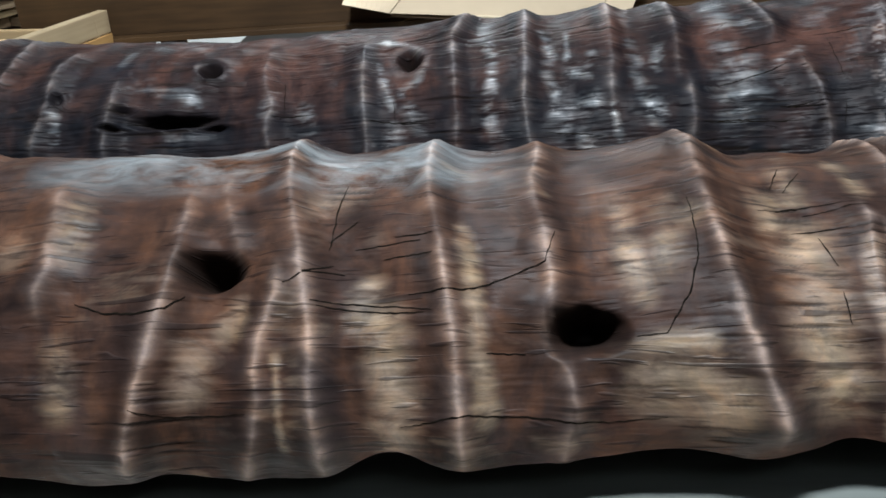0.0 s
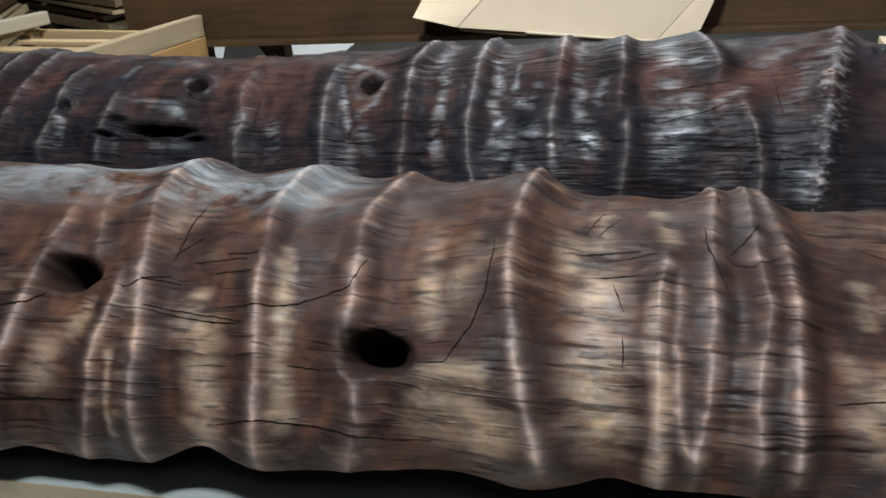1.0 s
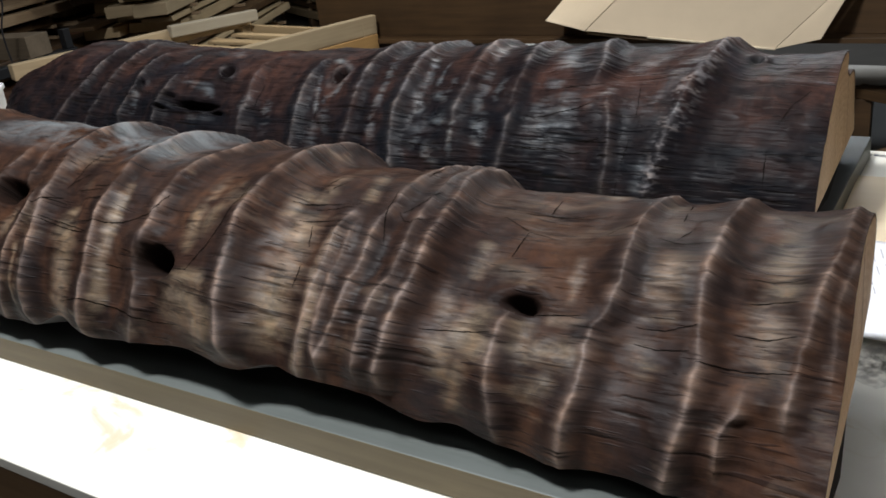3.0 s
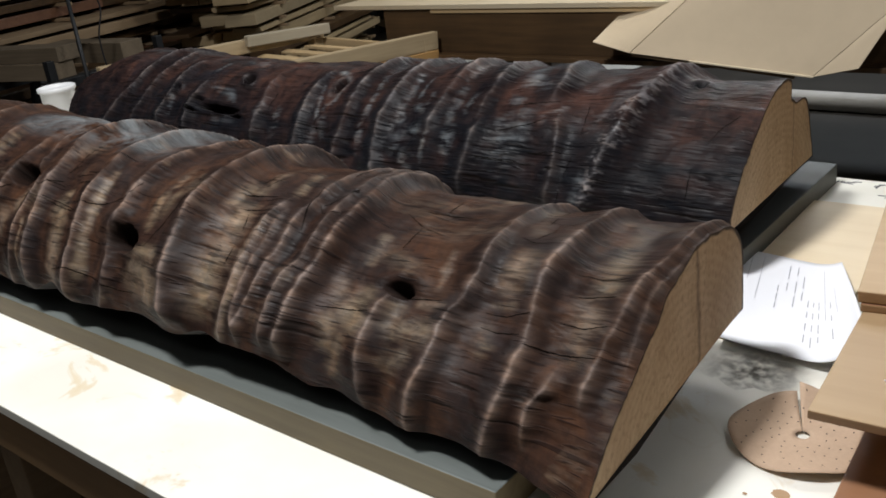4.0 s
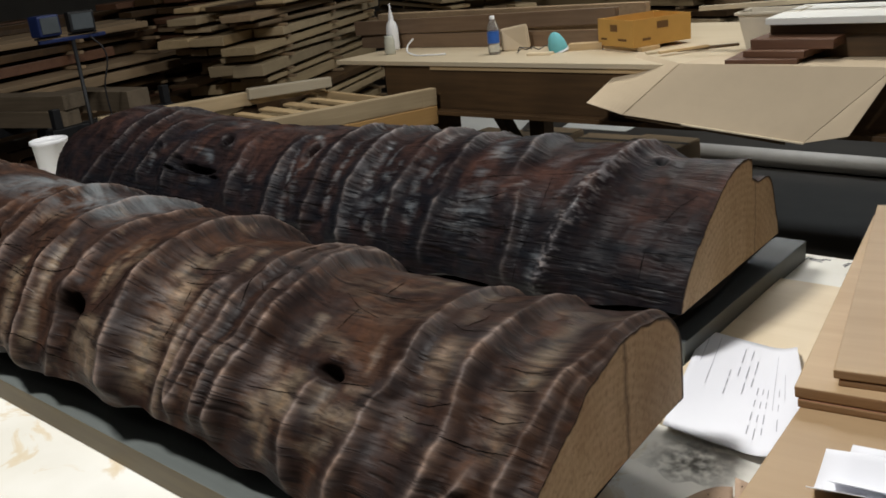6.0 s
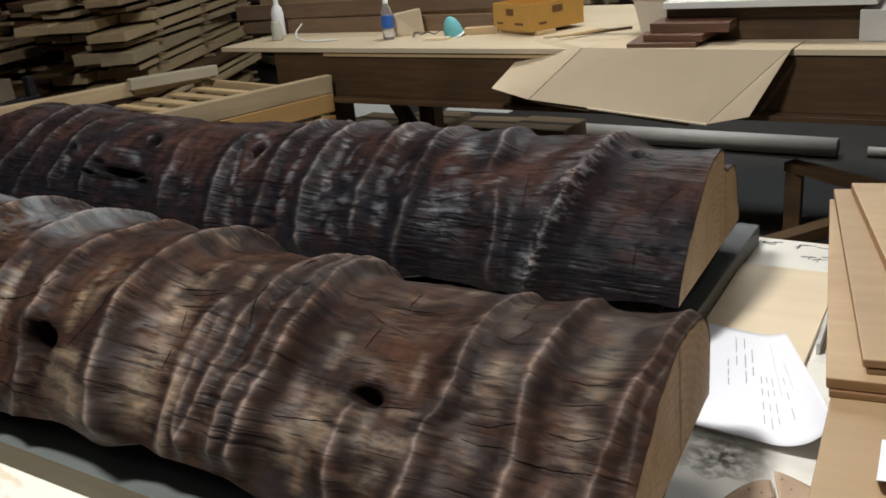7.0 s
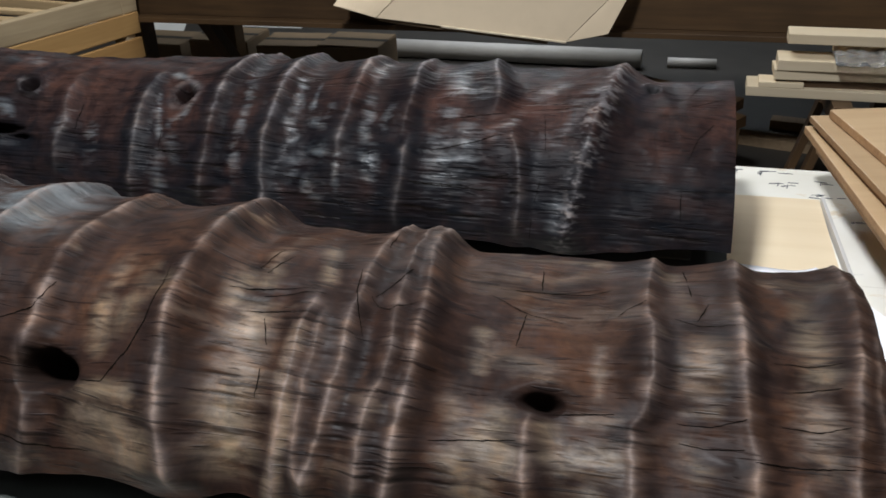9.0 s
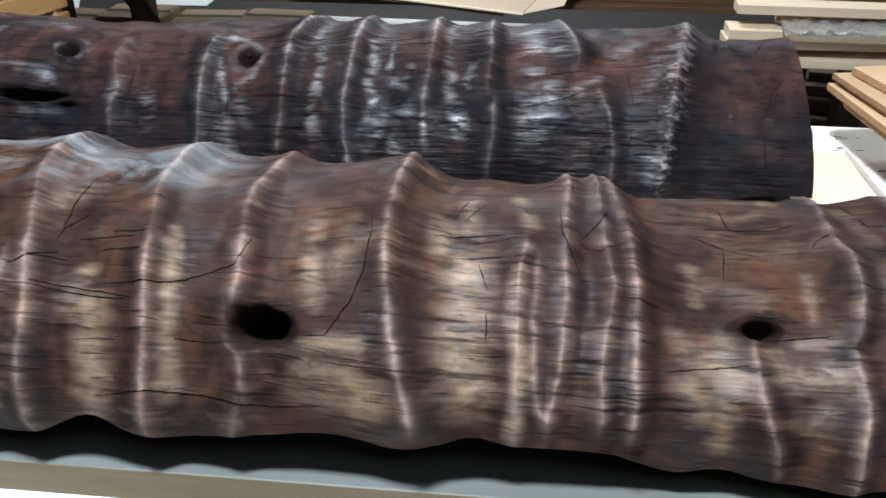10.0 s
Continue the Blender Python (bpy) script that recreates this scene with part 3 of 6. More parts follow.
        for f, dark_rim in ((1.0, 1.0), (0.985, 0.9), (0.965, 0.0), (0.75, 0.0), (0.4, 0.0)):
            ring = []
            for k, q in enumerate(edge):
                v = bm.verts.new(mid.lerp(q, f + (0.006 * math.sin(k * 0.9) if dark_rim == 0.9 else 0)))
                v[rim] = dark_rim
                ring.append(v)
            rings.append(ring)
        for outer, inner in zip(rings, rings[1:]):
            for a, b, c, d in zip(outer, outer[1:] + outer[:1], inner[1:] + inner[:1], inner):
                bm.faces.new((a, b, c, d))
        hub = bm.verts.new(mid)
        for a, b in zip(rings[-1], rings[-1][1:] + rings[-1][:1]):
            bm.faces.new((hub, a, b))
        bmesh.ops.recalc_face_normals(bm, faces=bm.faces)
        part(end, bm, face, log, "sawn pale end grain")
    # closing underside, coloured near-black so the gap below keeps its deep shade
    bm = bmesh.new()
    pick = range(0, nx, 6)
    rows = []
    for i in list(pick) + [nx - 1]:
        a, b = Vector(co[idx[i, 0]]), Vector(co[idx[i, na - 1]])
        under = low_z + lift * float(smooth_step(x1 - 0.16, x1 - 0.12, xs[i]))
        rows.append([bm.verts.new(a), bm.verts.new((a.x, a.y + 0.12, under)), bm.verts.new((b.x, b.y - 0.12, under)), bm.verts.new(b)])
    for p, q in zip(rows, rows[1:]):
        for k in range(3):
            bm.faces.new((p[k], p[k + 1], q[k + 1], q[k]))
    part("underside", bm, UNDERSIDE_BLACK, log, "near-black underside, toned for the shade beneath")
    return log


low_z = 0.0485
ANGLES = (0, 20, 50, 75, 95, 115, 140, 165, 180)
FRONT = [
    (-2.25, (0.265, 0.288, 0.30, 0.30, 0.30, 0.29, 0.28, 0.28, 0.28)),
    (-1.6, (0.265, 0.288, 0.30, 0.30, 0.30, 0.29, 0.28, 0.28, 0.28)),
    (-1.1, (0.255, 0.278, 0.285, 0.285, 0.28, 0.28, 0.28, 0.28, 0.28)),
    (-0.8, (0.250, 0.268, 0.265, 0.26, 0.26, 0.265, 0.27, 0.27, 0.27)),
    (-0.55, (0.247, 0.26, 0.245, 0.245, 0.248, 0.252, 0.26, 0.26, 0.26)),
    (-0.27, (0.243, 0.247, 0.210, 0.212, 0.220, 0.233, 0.25, 0.25, 0.25)),
    (-0.14, (0.25, 0.245, 0.205, 0.220, 0.226, 0.238, 0.25, 0.25, 0.25)),
    (0.0, (0.262, 0.236, 0.203, 0.207, 0.215, 0.236, 0.262, 0.25, 0.245)),
    (0.115, (0.300, 0.243, 0.193, 0.193, 0.205, 0.230, 0.265, 0.245, 0.240)),
]
# the ragged lower edge: x and angle
FRONT_LOW = [(-2.25, 11), (-1.45, 12.5), (-1.33, 8.5), (-1.27, 11), (-1.19, 8.8), (-1.10, 9.8), (-1.03, 15.5), (-0.97, 11), (-0.85, 12.7), (-0.74, 14.7), (-0.65, 11.8),
             (-0.585, 16), (-0.53, 13.8), (-0.42, 12.8), (-0.353, 8.5), (-0.30, 10), (-0.25, 8), (-0.16, 6.3), (-0.05, 7.6), (0.02, 5), (0.115, 6.5)]
BACK = [
    (-2.36, (0.215, 0.215, 0.23, 0.22, 0.21, 0.21, 0.21, 0.21, 0.21)),
    (-2.24, (0.265, 0.27, 0.26, 0.26, 0.26, 0.26, 0.26, 0.26, 0.26)),
    (-1.8, (0.28, 0.28, 0.27, 0.27, 0.27, 0.27, 0.27, 0.27, 0.27)),
    (-1.4, (0.275, 0.275, 0.265, 0.265, 0.26, 0.26, 0.26, 0.26, 0.26)),
    (-1.1, (0.28, 0.28, 0.275, 0.272, 0.27, 0.27, 0.27, 0.27, 0.27)),
    (-0.4, (0.28, 0.28, 0.27, 0.27, 0.27, 0.27, 0.265, 0.26, 0.26)),
    (-0.036, (0.265, 0.252, 0.232, 0.238, 0.254, 0.262, 0.262, 0.255, 0.25)),
]
# ridges: height, half width, how worn the crest is, knots; burnished and dark strokes: half width, strength, knots
FRONT_MARKS = LogMarks()
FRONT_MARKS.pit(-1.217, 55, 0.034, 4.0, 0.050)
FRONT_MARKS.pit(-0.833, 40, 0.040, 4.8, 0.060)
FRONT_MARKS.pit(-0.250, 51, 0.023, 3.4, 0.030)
FRONT_MARKS.ridge(0.014, 0.030, 0.4, (5, -1.98), (60, -1.95), (150, -1.93))
FRONT_MARKS.ridge(0.014, 0.030, 0.4, (5, -1.80), (60, -1.78), (150, -1.77))
FRONT_MARKS.ridge(0.014, 0.030, 0.4, (5, -1.62), (60, -1.60), (150, -1.60))
FRONT_MARKS.ridge(0.008, 0.020, 0.3, (8, -0.860), (20, -0.855), (30, -0.85))
FRONT_MARKS.tan(0.030, 0.55, (20, -1.52), (60, -1.52))
FRONT_MARKS.tan(0.030, 0.55, (20, -1.70), (75, -1.70))
FRONT_MARKS.tan(0.030, 0.50, (20, -1.88), (75, -1.88))
FRONT_MARKS.ridge(0.014, 0.03, 0.55, (50.4, -1.395), (54.3, -1.386), (60.9, -1.393), (67.1, -1.398), (73.8, -1.406))
FRONT_MARKS.ridge(0.016, 0.028, 0.9, (14.4, -1.307), (29.9, -1.285), (42.6, -1.269), (52.5, -1.253), (65.8, -1.253), (71.8, -1.256))
FRONT_MARKS.ridge(0.01, 0.018, 0.85, (11.3, -1.182), (27.0, -1.162), (40.0, -1.161), (48.6, -1.144))
FRONT_MARKS.ridge(0.006, 0.015, 0.6, (59.1, -1.188), (65.9, -1.2), (71.0, -1.211), (76.3, -1.217))
FRONT_MARKS.ridge(0.017, 0.025, 0.9, (13.7, -1.105), (30.1, -1.108), (50.9, -1.117), (66.1, -1.133), (84.4, -1.154), (150, -1.158))
FRONT_MARKS.ridge(0.019, 0.028, 1, (14.9, -0.96), (40.8, -0.966), (62.0, -0.981), (80.0, -0.993), (87.2, -0.995), (150, -0.999))
FRONT_MARKS.ridge(0.013, 0.026, 0.85, (45.6, -0.866), (61.3, -0.869), (76.8, -0.879), (96.7, -0.872), (150, -0.876))
FRONT_MARKS.ridge(0.008, 0.016, 0.55, (24.4, -0.847), (30.9, -0.853), (36.8, -0.87), (41.6, -0.874))
FRONT_MARKS.ridge(0.03, 0.04, 1, (19.5, -0.649), (30.6, -0.668), (49.8, -0.689), (68.9, -0.701), (87.3, -0.701), (102.1, -0.697), (150, -0.701))
FRONT_MARKS.ridge(0.008, 0.014, 0.8, (17.5, -0.533), (24.6, -0.535), (35.9, -0.536), (47.9, -0.537), (60.9, -0.539), (68.8, -0.532))
FRONT_MARKS.ridge(0.006, 0.012, 0.7, (21.6, -0.498), (23.9, -0.507), (30.5, -0.514), (40.6, -0.516), (51.6, -0.518), (61.2, -0.517))
FRONT_MARKS.ridge(0.013, 0.017, 0.9, (21.6, -0.498), (33.7, -0.487), (59.1, -0.484), (84.3, -0.483), (102.7, -0.481), (150, -0.485))
FRONT_MARKS.ridge(0.009, 0.013, 0.7, (22.2, -0.439), (38.8, -0.438), (57.0, -0.428), (82.4, -0.438), (100.4, -0.441), (150, -0.445))
FRONT_MARKS.ridge(0.022, 0.028, 1, (21.4, -0.403), (37.9, -0.4), (61.1, -0.4), (89.5, -0.412), (105.8, -0.422), (150, -0.426))
FRONT_MARKS.ridge(0.014, 0.02, 0.8, (12.5, -0.237), (23.1, -0.249), (31.2, -0.258), (38.7, -0.261), (43.9, -0.262))
FRONT_MARKS.ridge(0.014, 0.02, 0.85, (8, -0.153), (19, -0.148), (30.8, -0.142), (41.4, -0.146), (47.8, -0.145), (52.0, -0.136))
FRONT_MARKS.ridge(0.01, 0.014, 0.8, (54.8, -0.132), (66.5, -0.131), (77.0, -0.135), (94.0, -0.146), (108.2, -0.146), (150, -0.15))
FRONT_MARKS.ridge(0.016, 0.022, 0.9, (8, -0.03), (36.2, -0.019), (56.9, -0.03), (76.6, -0.037), (111.8, -0.042), (150, -0.046))
FRONT_MARKS.ridge(0.012, 0.014, 0.75, (16.9, 0.019), (25.7, 0.02), (30.0, 0.031))
FRONT_MARKS.ridge(0.015, 0.018, 0.9, (32, 0.078), (53.7, 0.084), (74.1, 0.087), (103.7, 0.09), (121.3, 0.088), (150, 0.084))
FRONT_MARKS.ridge(0.006, 0.01, 0.4, (44.7, 0.116), (63.6, 0.109), (73.8, 0.108), (88.0, 0.109), (150, 0.105))
FRONT_MARKS.tan(0.0207, 0.85, (41.6, -1.037), (34.7, -1.031), (26.6, -1.024), (20.9, -1.025))
FRONT_MARKS.tan(0.0282, 0.5, (68.3, -1.111), (74.1, -1.093), (67.6, -1.054))
FRONT_MARKS.tan(0.0093, 0.8, (22.3, -0.936), (29.1, -0.934), (35.9, -0.941), (44.1, -0.942), (52.5, -0.946), (58.5, -0.95), (65.9, -0.959))
FRONT_MARKS.tan(0.0143, 0.5, (89.6, -0.976), (87.9, -0.95))
FRONT_MARKS.tan(0.0108, 0.75, (36.0, -0.808), (36.9, -0.761), (37.2, -0.719))
FRONT_MARKS.tan(0.0281, 0.85, (30.0, -0.766), (28.7, -0.73), (25.1, -0.709))
# the next two strokes hold some painted gloss besides burnish
FRONT_MARKS.tan(0.0154, 0.65, (73.3, -0.791), (58.8, -0.784), (48.0, -0.776))
FRONT_MARKS.tan(0.0222, 0.38, (70.3, -0.747), (55.6, -0.75))
FRONT_MARKS.tan(0.0269, 0.95, (62.4, -0.605), (50.3, -0.599), (39.4, -0.599), (28.0, -0.59))
FRONT_MARKS.tan(0.0173, 0.5, (87.2, -0.604), (74.6, -0.604))
FRONT_MARKS.tan(0.0131, 0.6, (91.8, -0.541), (78.9, -0.527))
FRONT_MARKS.tan(0.0114, 0.6, (71.8, -0.331), (60.0, -0.325))
FRONT_MARKS.tan(0.0233, 0.65, (43.4, -0.299), (37.9, -0.314), (34.3, -0.284))
FRONT_MARKS.tan(0.0177, 0.5, (25.8, -0.3), (17.4, -0.298))
FRONT_MARKS.tan(0.01, 0.6, (47.1, -0.206), (47.8, -0.165))
FRONT_MARKS.tan(0.021, 0.6, (36.1, -0.204), (36.7, -0.169))
FRONT_MARKS.tan(0.0167, 0.45, (27.6, -0.187), (23.7, -0.2))
FRONT_MARKS.tan(0.0176, 0.75, (76.0, -0.633), (65.1, -0.631))
FRONT_MARKS.tan(0.0095, 0.75, (59.0, -0.538), (47.9, -0.544), (37.7, -0.533), (26.6, -0.532), (17.1, -0.537))
FRONT_MARKS.tan(0.0209, 0.45, (65.5, -0.329), (63.3, -0.292), (61.3, -0.246))
FRONT_MARKS.tan(0.0096, 0.5, (71.0, -0.193), (55.9, -0.188))
FRONT_MARKS.tan(0.0168, 0.45, (48.3, -0.351), (38.8, -0.331))
FRONT_MARKS.tan(0.0203, 0.55, (31.8, -0.336), (25.9, -0.324))
FRONT_MARKS.tan(0.0226, 0.75, (71.9, -0.078), (61.9, -0.079))
FRONT_MARKS.tan(0.01, 0.5, (54.7, -0.094), (55.1, -0.064))
FRONT_MARKS.tan(0.0172, 0.35, (44.4, -0.094), (37.3, -0.077))
FRONT_MARKS.tan(0.0212, 0.6, (104.7, 0.032), (83.6, 0.039), (70.2, 0.045))
FRONT_MARKS.tan(0.025, 0.55, (61.4, 0.037), (47.1, 0.047))
FRONT_MARKS.tan(0.0213, 0.4, (43.4, -0.241), (33.5, -0.217))
FRONT_MARKS.tan(0.0184, 0.5, (115.8, -0.212), (115.8, -0.212))
FRONT_MARKS.tan(0.018, 0.4, (112.1, -0.123), (90.4, -0.097))
FRONT_MARKS.tan(0.0143, 0.35, (112.2, 0.018), (113.2, -0.008))
FRONT_MARKS.tan(0.0165, 0.75, (36.8, -1.37), (28.3, -1.372))
FRONT_MARKS.tan(0.0224, 0.55, (68.4, -1.379), (61.6, -1.375))
FRONT_MARKS.tan(0.02, 0.5, (60.9, -1.437), (59.8, -1.428))
FRONT_MARKS.tan(0.0216, 0.55, (29.3, -1.233), (34.9, -1.228))
FRONT_MARKS.tan(0.0131, 0.5, (41.7, -1.197), (46.9, -1.183))
FRONT_MARKS.tan(0.0058, 0.75, (35.6, -1.143), (26.8, -1.142), (18.3, -1.141))
FRONT_MARKS.tan(0.0151, 0.55, (50.9, -1.05), (44.6, -1.058))
FRONT_MARKS.tan(0.0146, 0.6, (66.0, -0.731), (67.1, -0.714))
FRONT_MARKS.tan(0.0092, 0.4, (16.7, -0.886), (16.5, -0.853))
FRONT_MARKS.dark(0.0074, 0.95, (35.4, -0.468), (46.3, -0.464), (60.0, -0.463))
FRONT_MARKS.dark(0.0177, 0.6, (79.7, -0.673), (50.9, -0.661), (29.4, -0.637))
FRONT_MARKS.dark(0.0136, 0.75, (70.3, -0.385), (44.8, -0.375), (27.1, -0.384))
FRONT_MARKS.dark(0.0166, 0.6, (34.6, -0.214), (20.3, -0.219))
FRONT_MARKS.dark(0.0182, 0.6, (58.4, -0.342), (41.6, -0.343))
FRONT_MARKS.dark(0.0091, 0.75, (52.8, -0.439), (37.3, -0.433))
FRONT_MARKS.dark(0.0139, 0.75, (51.1, -0.687), (33.0, -0.666), (20.8, -0.649))
FRONT_MARKS.dark(0.0144, 0.6, (55.5, -1.164), (58.2, -1.107), (66.2, -1.063))
FRONT_MARKS.dark(0.0092, 0.6, (40.9, -0.797), (39.7, -0.703))
FRONT_MARKS.dark(0.0189, 0.5, (63.4, -1.299), (54.6, -1.3))
FRONT_MARKS.dark(0.0092, 0.6, (37.5, -1.069), (23.4, -1.055))
FRONT_MARKS.dark(0.0113, 0.6, (54.3, -0.669), (34.9, -0.646), (24.8, -0.63))
FRONT_MARKS.dark(0.0115, 0.6, (98.5, -0.023), (98.5, -0.023))
FRONT_MARKS.crack(0.0017, (-1.095, 59.7), (-1.091, 69.2), (-1.084, 79.0))
FRONT_MARKS.crack(0.0016, (-1.096, 62.0), (-1.067, 67.4))
FRONT_MARKS.crack(0.0018, (-1.009, 48.5), (-0.954, 49.1), (-0.913, 52.2), (-0.871, 55.2), (-0.859, 63.1))
FRONT_MARKS.crack(0.0019, (-0.784, 38.8), (-0.755, 39.3), (-0.73, 47.6), (-0.718, 55.6), (-0.717, 65.9), (-0.719, 71.5))
FRONT_MARKS.crack(0.0016, (-0.622, 79.6), (-0.603, 89.4))
FRONT_MARKS.crack(0.0017, (-0.464, 75.9), (-0.438, 84.8), (-0.43, 89.1))
FRONT_MARKS.crack(0.0018, (-0.469, 75.6), (-0.458, 72.9), (-0.441, 71.2), (-0.412, 76.5))
FRONT_MARKS.crack(0.0017, (-1.119, 53.4), (-1.089, 56.0))
FRONT_MARKS.crack(0.0016, (-1.068, 59.9), (-0.998, 60.6))
FRONT_MARKS.crack(0.0017, (-1.109, 47.5), (-1.057, 47.0), (-0.986, 45.1))
FRONT_MARKS.crack(0.0018, (-1.021, 21.4), (-0.957, 24.3), (-0.919, 22.6), (-0.869, 22.1), (-0.815, 20.9), (-0.758, 22.0))
FRONT_MARKS.crack(0.0018, (-0.171, 87.6), (-0.147, 92.2))
FRONT_MARKS.crack(0.0017, (-0.305, 92.9), (-0.245, 95.1), (-0.206, 98.2))
FRONT_MARKS.crack(0.0016, (-0.644, 70.9), (-0.592, 72.3), (-0.536, 74.7))
FRONT_MARKS.crack(0.0018, (-0.279, 107.3), (-0.274, 95.1))
FRONT_MARKS.crack(0.0018, (-0.326, 92.4), (-0.27, 94.2), (-0.214, 95.2), (-0.187, 100.0))
FRONT_MARKS.crack(0.0022, (-0.107, 119.3), (-0.102, 108.7))
FRONT_MARKS.crack(0.0022, (-0.1, 105.0), (-0.096, 97.9))
FRONT_MARKS.crack(0.0019, (-0.076, 94.7), (-0.088, 84.7))
FRONT_MARKS.crack(0.0018, (-0.29, 69.4), (-0.285, 82.4))
FRONT_MARKS.crack(0.0018, (-0.177, 84.1), (-0.169, 88.0))
FRONT_MARKS.crack(0.0017, (-0.465, 61.9), (-0.488, 76.7), (-0.491, 84.3))
FRONT_MARKS.crack(0.0016, (-0.473, 96.4), (-0.474, 107.2))
FRONT_MARKS.crack(0.0016, (-0.574, 55.0), (-0.587, 62.8))
FRONT_MARKS.crack(0.0015, (-0.572, 40.4), (-0.574, 48.6))
FRONT_MARKS.crack(0.0016, (-0.609, 78.7), (-0.584, 86.3))
FRONT_MARKS.crack(0.0015, (-0.331, 88.3), (-0.293, 83.6), (-0.241, 80.4))
FRONT_MARKS.crack(0.0019, (-0.246, 47.9), (-0.207, 49.1), (-0.169, 50.3))
FRONT_MARKS.crack(0.0016, (-0.128, 108.3), (-0.06, 108.1))
FRONT_MARKS.crack(0.0016, (-0.13, 101.3), (-0.056, 97.8))
FRONT_MARKS.crack(0.0017, (-0.113, 86.0), (-0.086, 82.6), (-0.046, 83.8))
FRONT_MARKS.crack(0.0017, (-0.003, 74.8), (0.038, 75.7), (0.068, 77.0))
FRONT_MARKS.crack(0.0017, (0.015, 65.4), (0.067, 68.3))
FRONT_MARKS.crack(0.0018, (0.006, 54.0), (0.045, 53.3), (0.073, 55.8))
FRONT_MARKS.crack(0.0018, (-0.022, 41.9), (0.027, 41.9), (0.077, 43.6))
FRONT_MARKS.crack(0.0017, (-0.103, 50.6), (-0.067, 50.5), (-0.031, 53.8))
FRONT_MARKS.crack(0.0017, (-0.099, 44.4), (-0.069, 43.7), (-0.032, 44.9))
FRONT_MARKS.crack(0.0016, (-0.366, 35.7), (-0.317, 37.1), (-0.271, 38.8))
FRONT_MARKS.crack(0.0019, (-1.357, 48.1), (-1.324, 46.0), (-1.286, 45.4), (-1.257, 46.5), (-1.239, 49.1))
FRONT_MARKS.crack(0.0018, (-1.291, 27.2), (-1.26, 25.0), (-1.22, 24.8), (-1.176, 25.3))
FRONT_MARKS.crack(0.0019, (-1.136, 50.9), (-1.115, 53.4), (-1.1, 54.1), (-1.077, 54.0))
FRONT_MARKS.crack(0.0019, (-1.102, 46.6), (-1.07, 45.8), (-1.023, 44.8), (-0.994, 44.7))
FRONT_MARKS.crack(0.0015, (-1.025, 61.8), (-0.986, 62.2))
FRONT_MARKS.crack(0.0015, (-1.036, 56.8), (-0.985, 57.3))
FRONT_MARKS.crack(0.0016, (-0.933, 36.2), (-0.894, 35.7))
FRONT_MARKS.crack(0.0016, (-0.614, 64.1), (-0.556, 65.3))
FRONT_MARKS.crack(0.0016, (-0.597, 69.6), (-0.523, 73.4))
# faint strokes that paint soft sheen into the colour of the log's top
FRONT_MARKS.tan(0.0242, 0.34, (99.9, -0.32), (103.2, -0.265), (107.4, -0.211))
FRONT_MARKS.tan(0.0268, 0.3, (83.9, -0.279), (82.8, -0.209))
FRONT_MARKS.tan(0.042, 0.3, (96.9, -0.34), (93.7, -0.267), (88.4, -0.186))
FRONT_MARKS.tan(0.0288, 0.28, (115.3, 0.004), (115.4, 0.062))

BACK_MARKS = LogMarks()
BACK_MARKS.pit(-1.60, 45, 0.022, 1.6, 0.012)
BACK_MARKS.pit(-1.44, 37.5, 0.030, 1.3, 0.012)
BACK_MARKS.pit(-1.62, 38, 0.018, 1.2, 0.010)
BACK_MARKS.pit(-1.452, 63.3, 0.019, 3.2, 0.03)
BACK_MARKS.pit(-1.083, 62, 0.022, 4.6, 0.035)
BACK_MARKS.pit(-0.178, 87, 0.010, 2.0, 0.014)
BACK_MARKS.pit(-1.51, 40.5, 0.075, 2.6, 0.035)
BACK_MARKS.pit(-1.73, 52, 0.009, 2.0, 0.01)
BACK_MARKS.ridge(0.014, 0.030, 0.6, (22, -2.02), (52, -1.945), (74, -1.91), (150, -1.9))
BACK_MARKS.ridge(0.012, 0.026, 0.5, (22, -1.90), (50, -1.86), (150, -1.83))
BACK_MARKS.ridge(0.014, 0.028, 0.6, (32.0, -1.765), (40.6, -1.758), (46.1, -1.751), (55.6, -1.745), (66.3, -1.744), (74.3, -1.723))
BACK_MARKS.ridge(0.014, 0.024, 0.7, (30.7, -1.632), (39.5, -1.624), (46.4, -1.619), (54.4, -1.622))
BACK_MARKS.ridge(0.016, 0.026, 0.45, (28.5, -1.33), (37.2, -1.335), (43.9, -1.326), (54.1, -1.341), (69.9, -1.347))
BACK_MARKS.ridge(0.014, 0.022, 0.85, (20.3, -1.153), (30.0, -1.157), (41.2, -1.16), (51.1, -1.163), (63.1, -1.165), (70.8, -1.167))
BACK_MARKS.ridge(0.018, 0.026, 1, (21.6, -1.003), (39.7, -1.001), (57.0, -1.002), (80.1, -1.0), (85.2, -0.992), (150, -0.996))
BACK_MARKS.ridge(0.017, 0.026, 1, (18.1, -0.863), (36.2, -0.883), (57.3, -0.879), (80.5, -0.876), (150, -0.88))
BACK_MARKS.ridge(0.016, 0.026, 0.9, (42.6, -0.733), (54.0, -0.733), (62.1, -0.73), (71.0, -0.728), (83.3, -0.727), (150, -0.731))
BACK_MARKS.ridge(0.012, 0.022, 0.9, (53.2, -0.618), (60.9, -0.618), (72.9, -0.618), (90.1, -0.62), (150, -0.624))
BACK_MARKS.ridge(0.012, 0.022, 0.65, (17.7, -0.61), (27.7, -0.605), (34.7, -0.602), (41.3, -0.603))
BACK_MARKS.ridge(0.02, 0.03, 0.75, (64.5, -0.452), (75.3, -0.457), (85.3, -0.471), (95.4, -0.483), (150, -0.487))
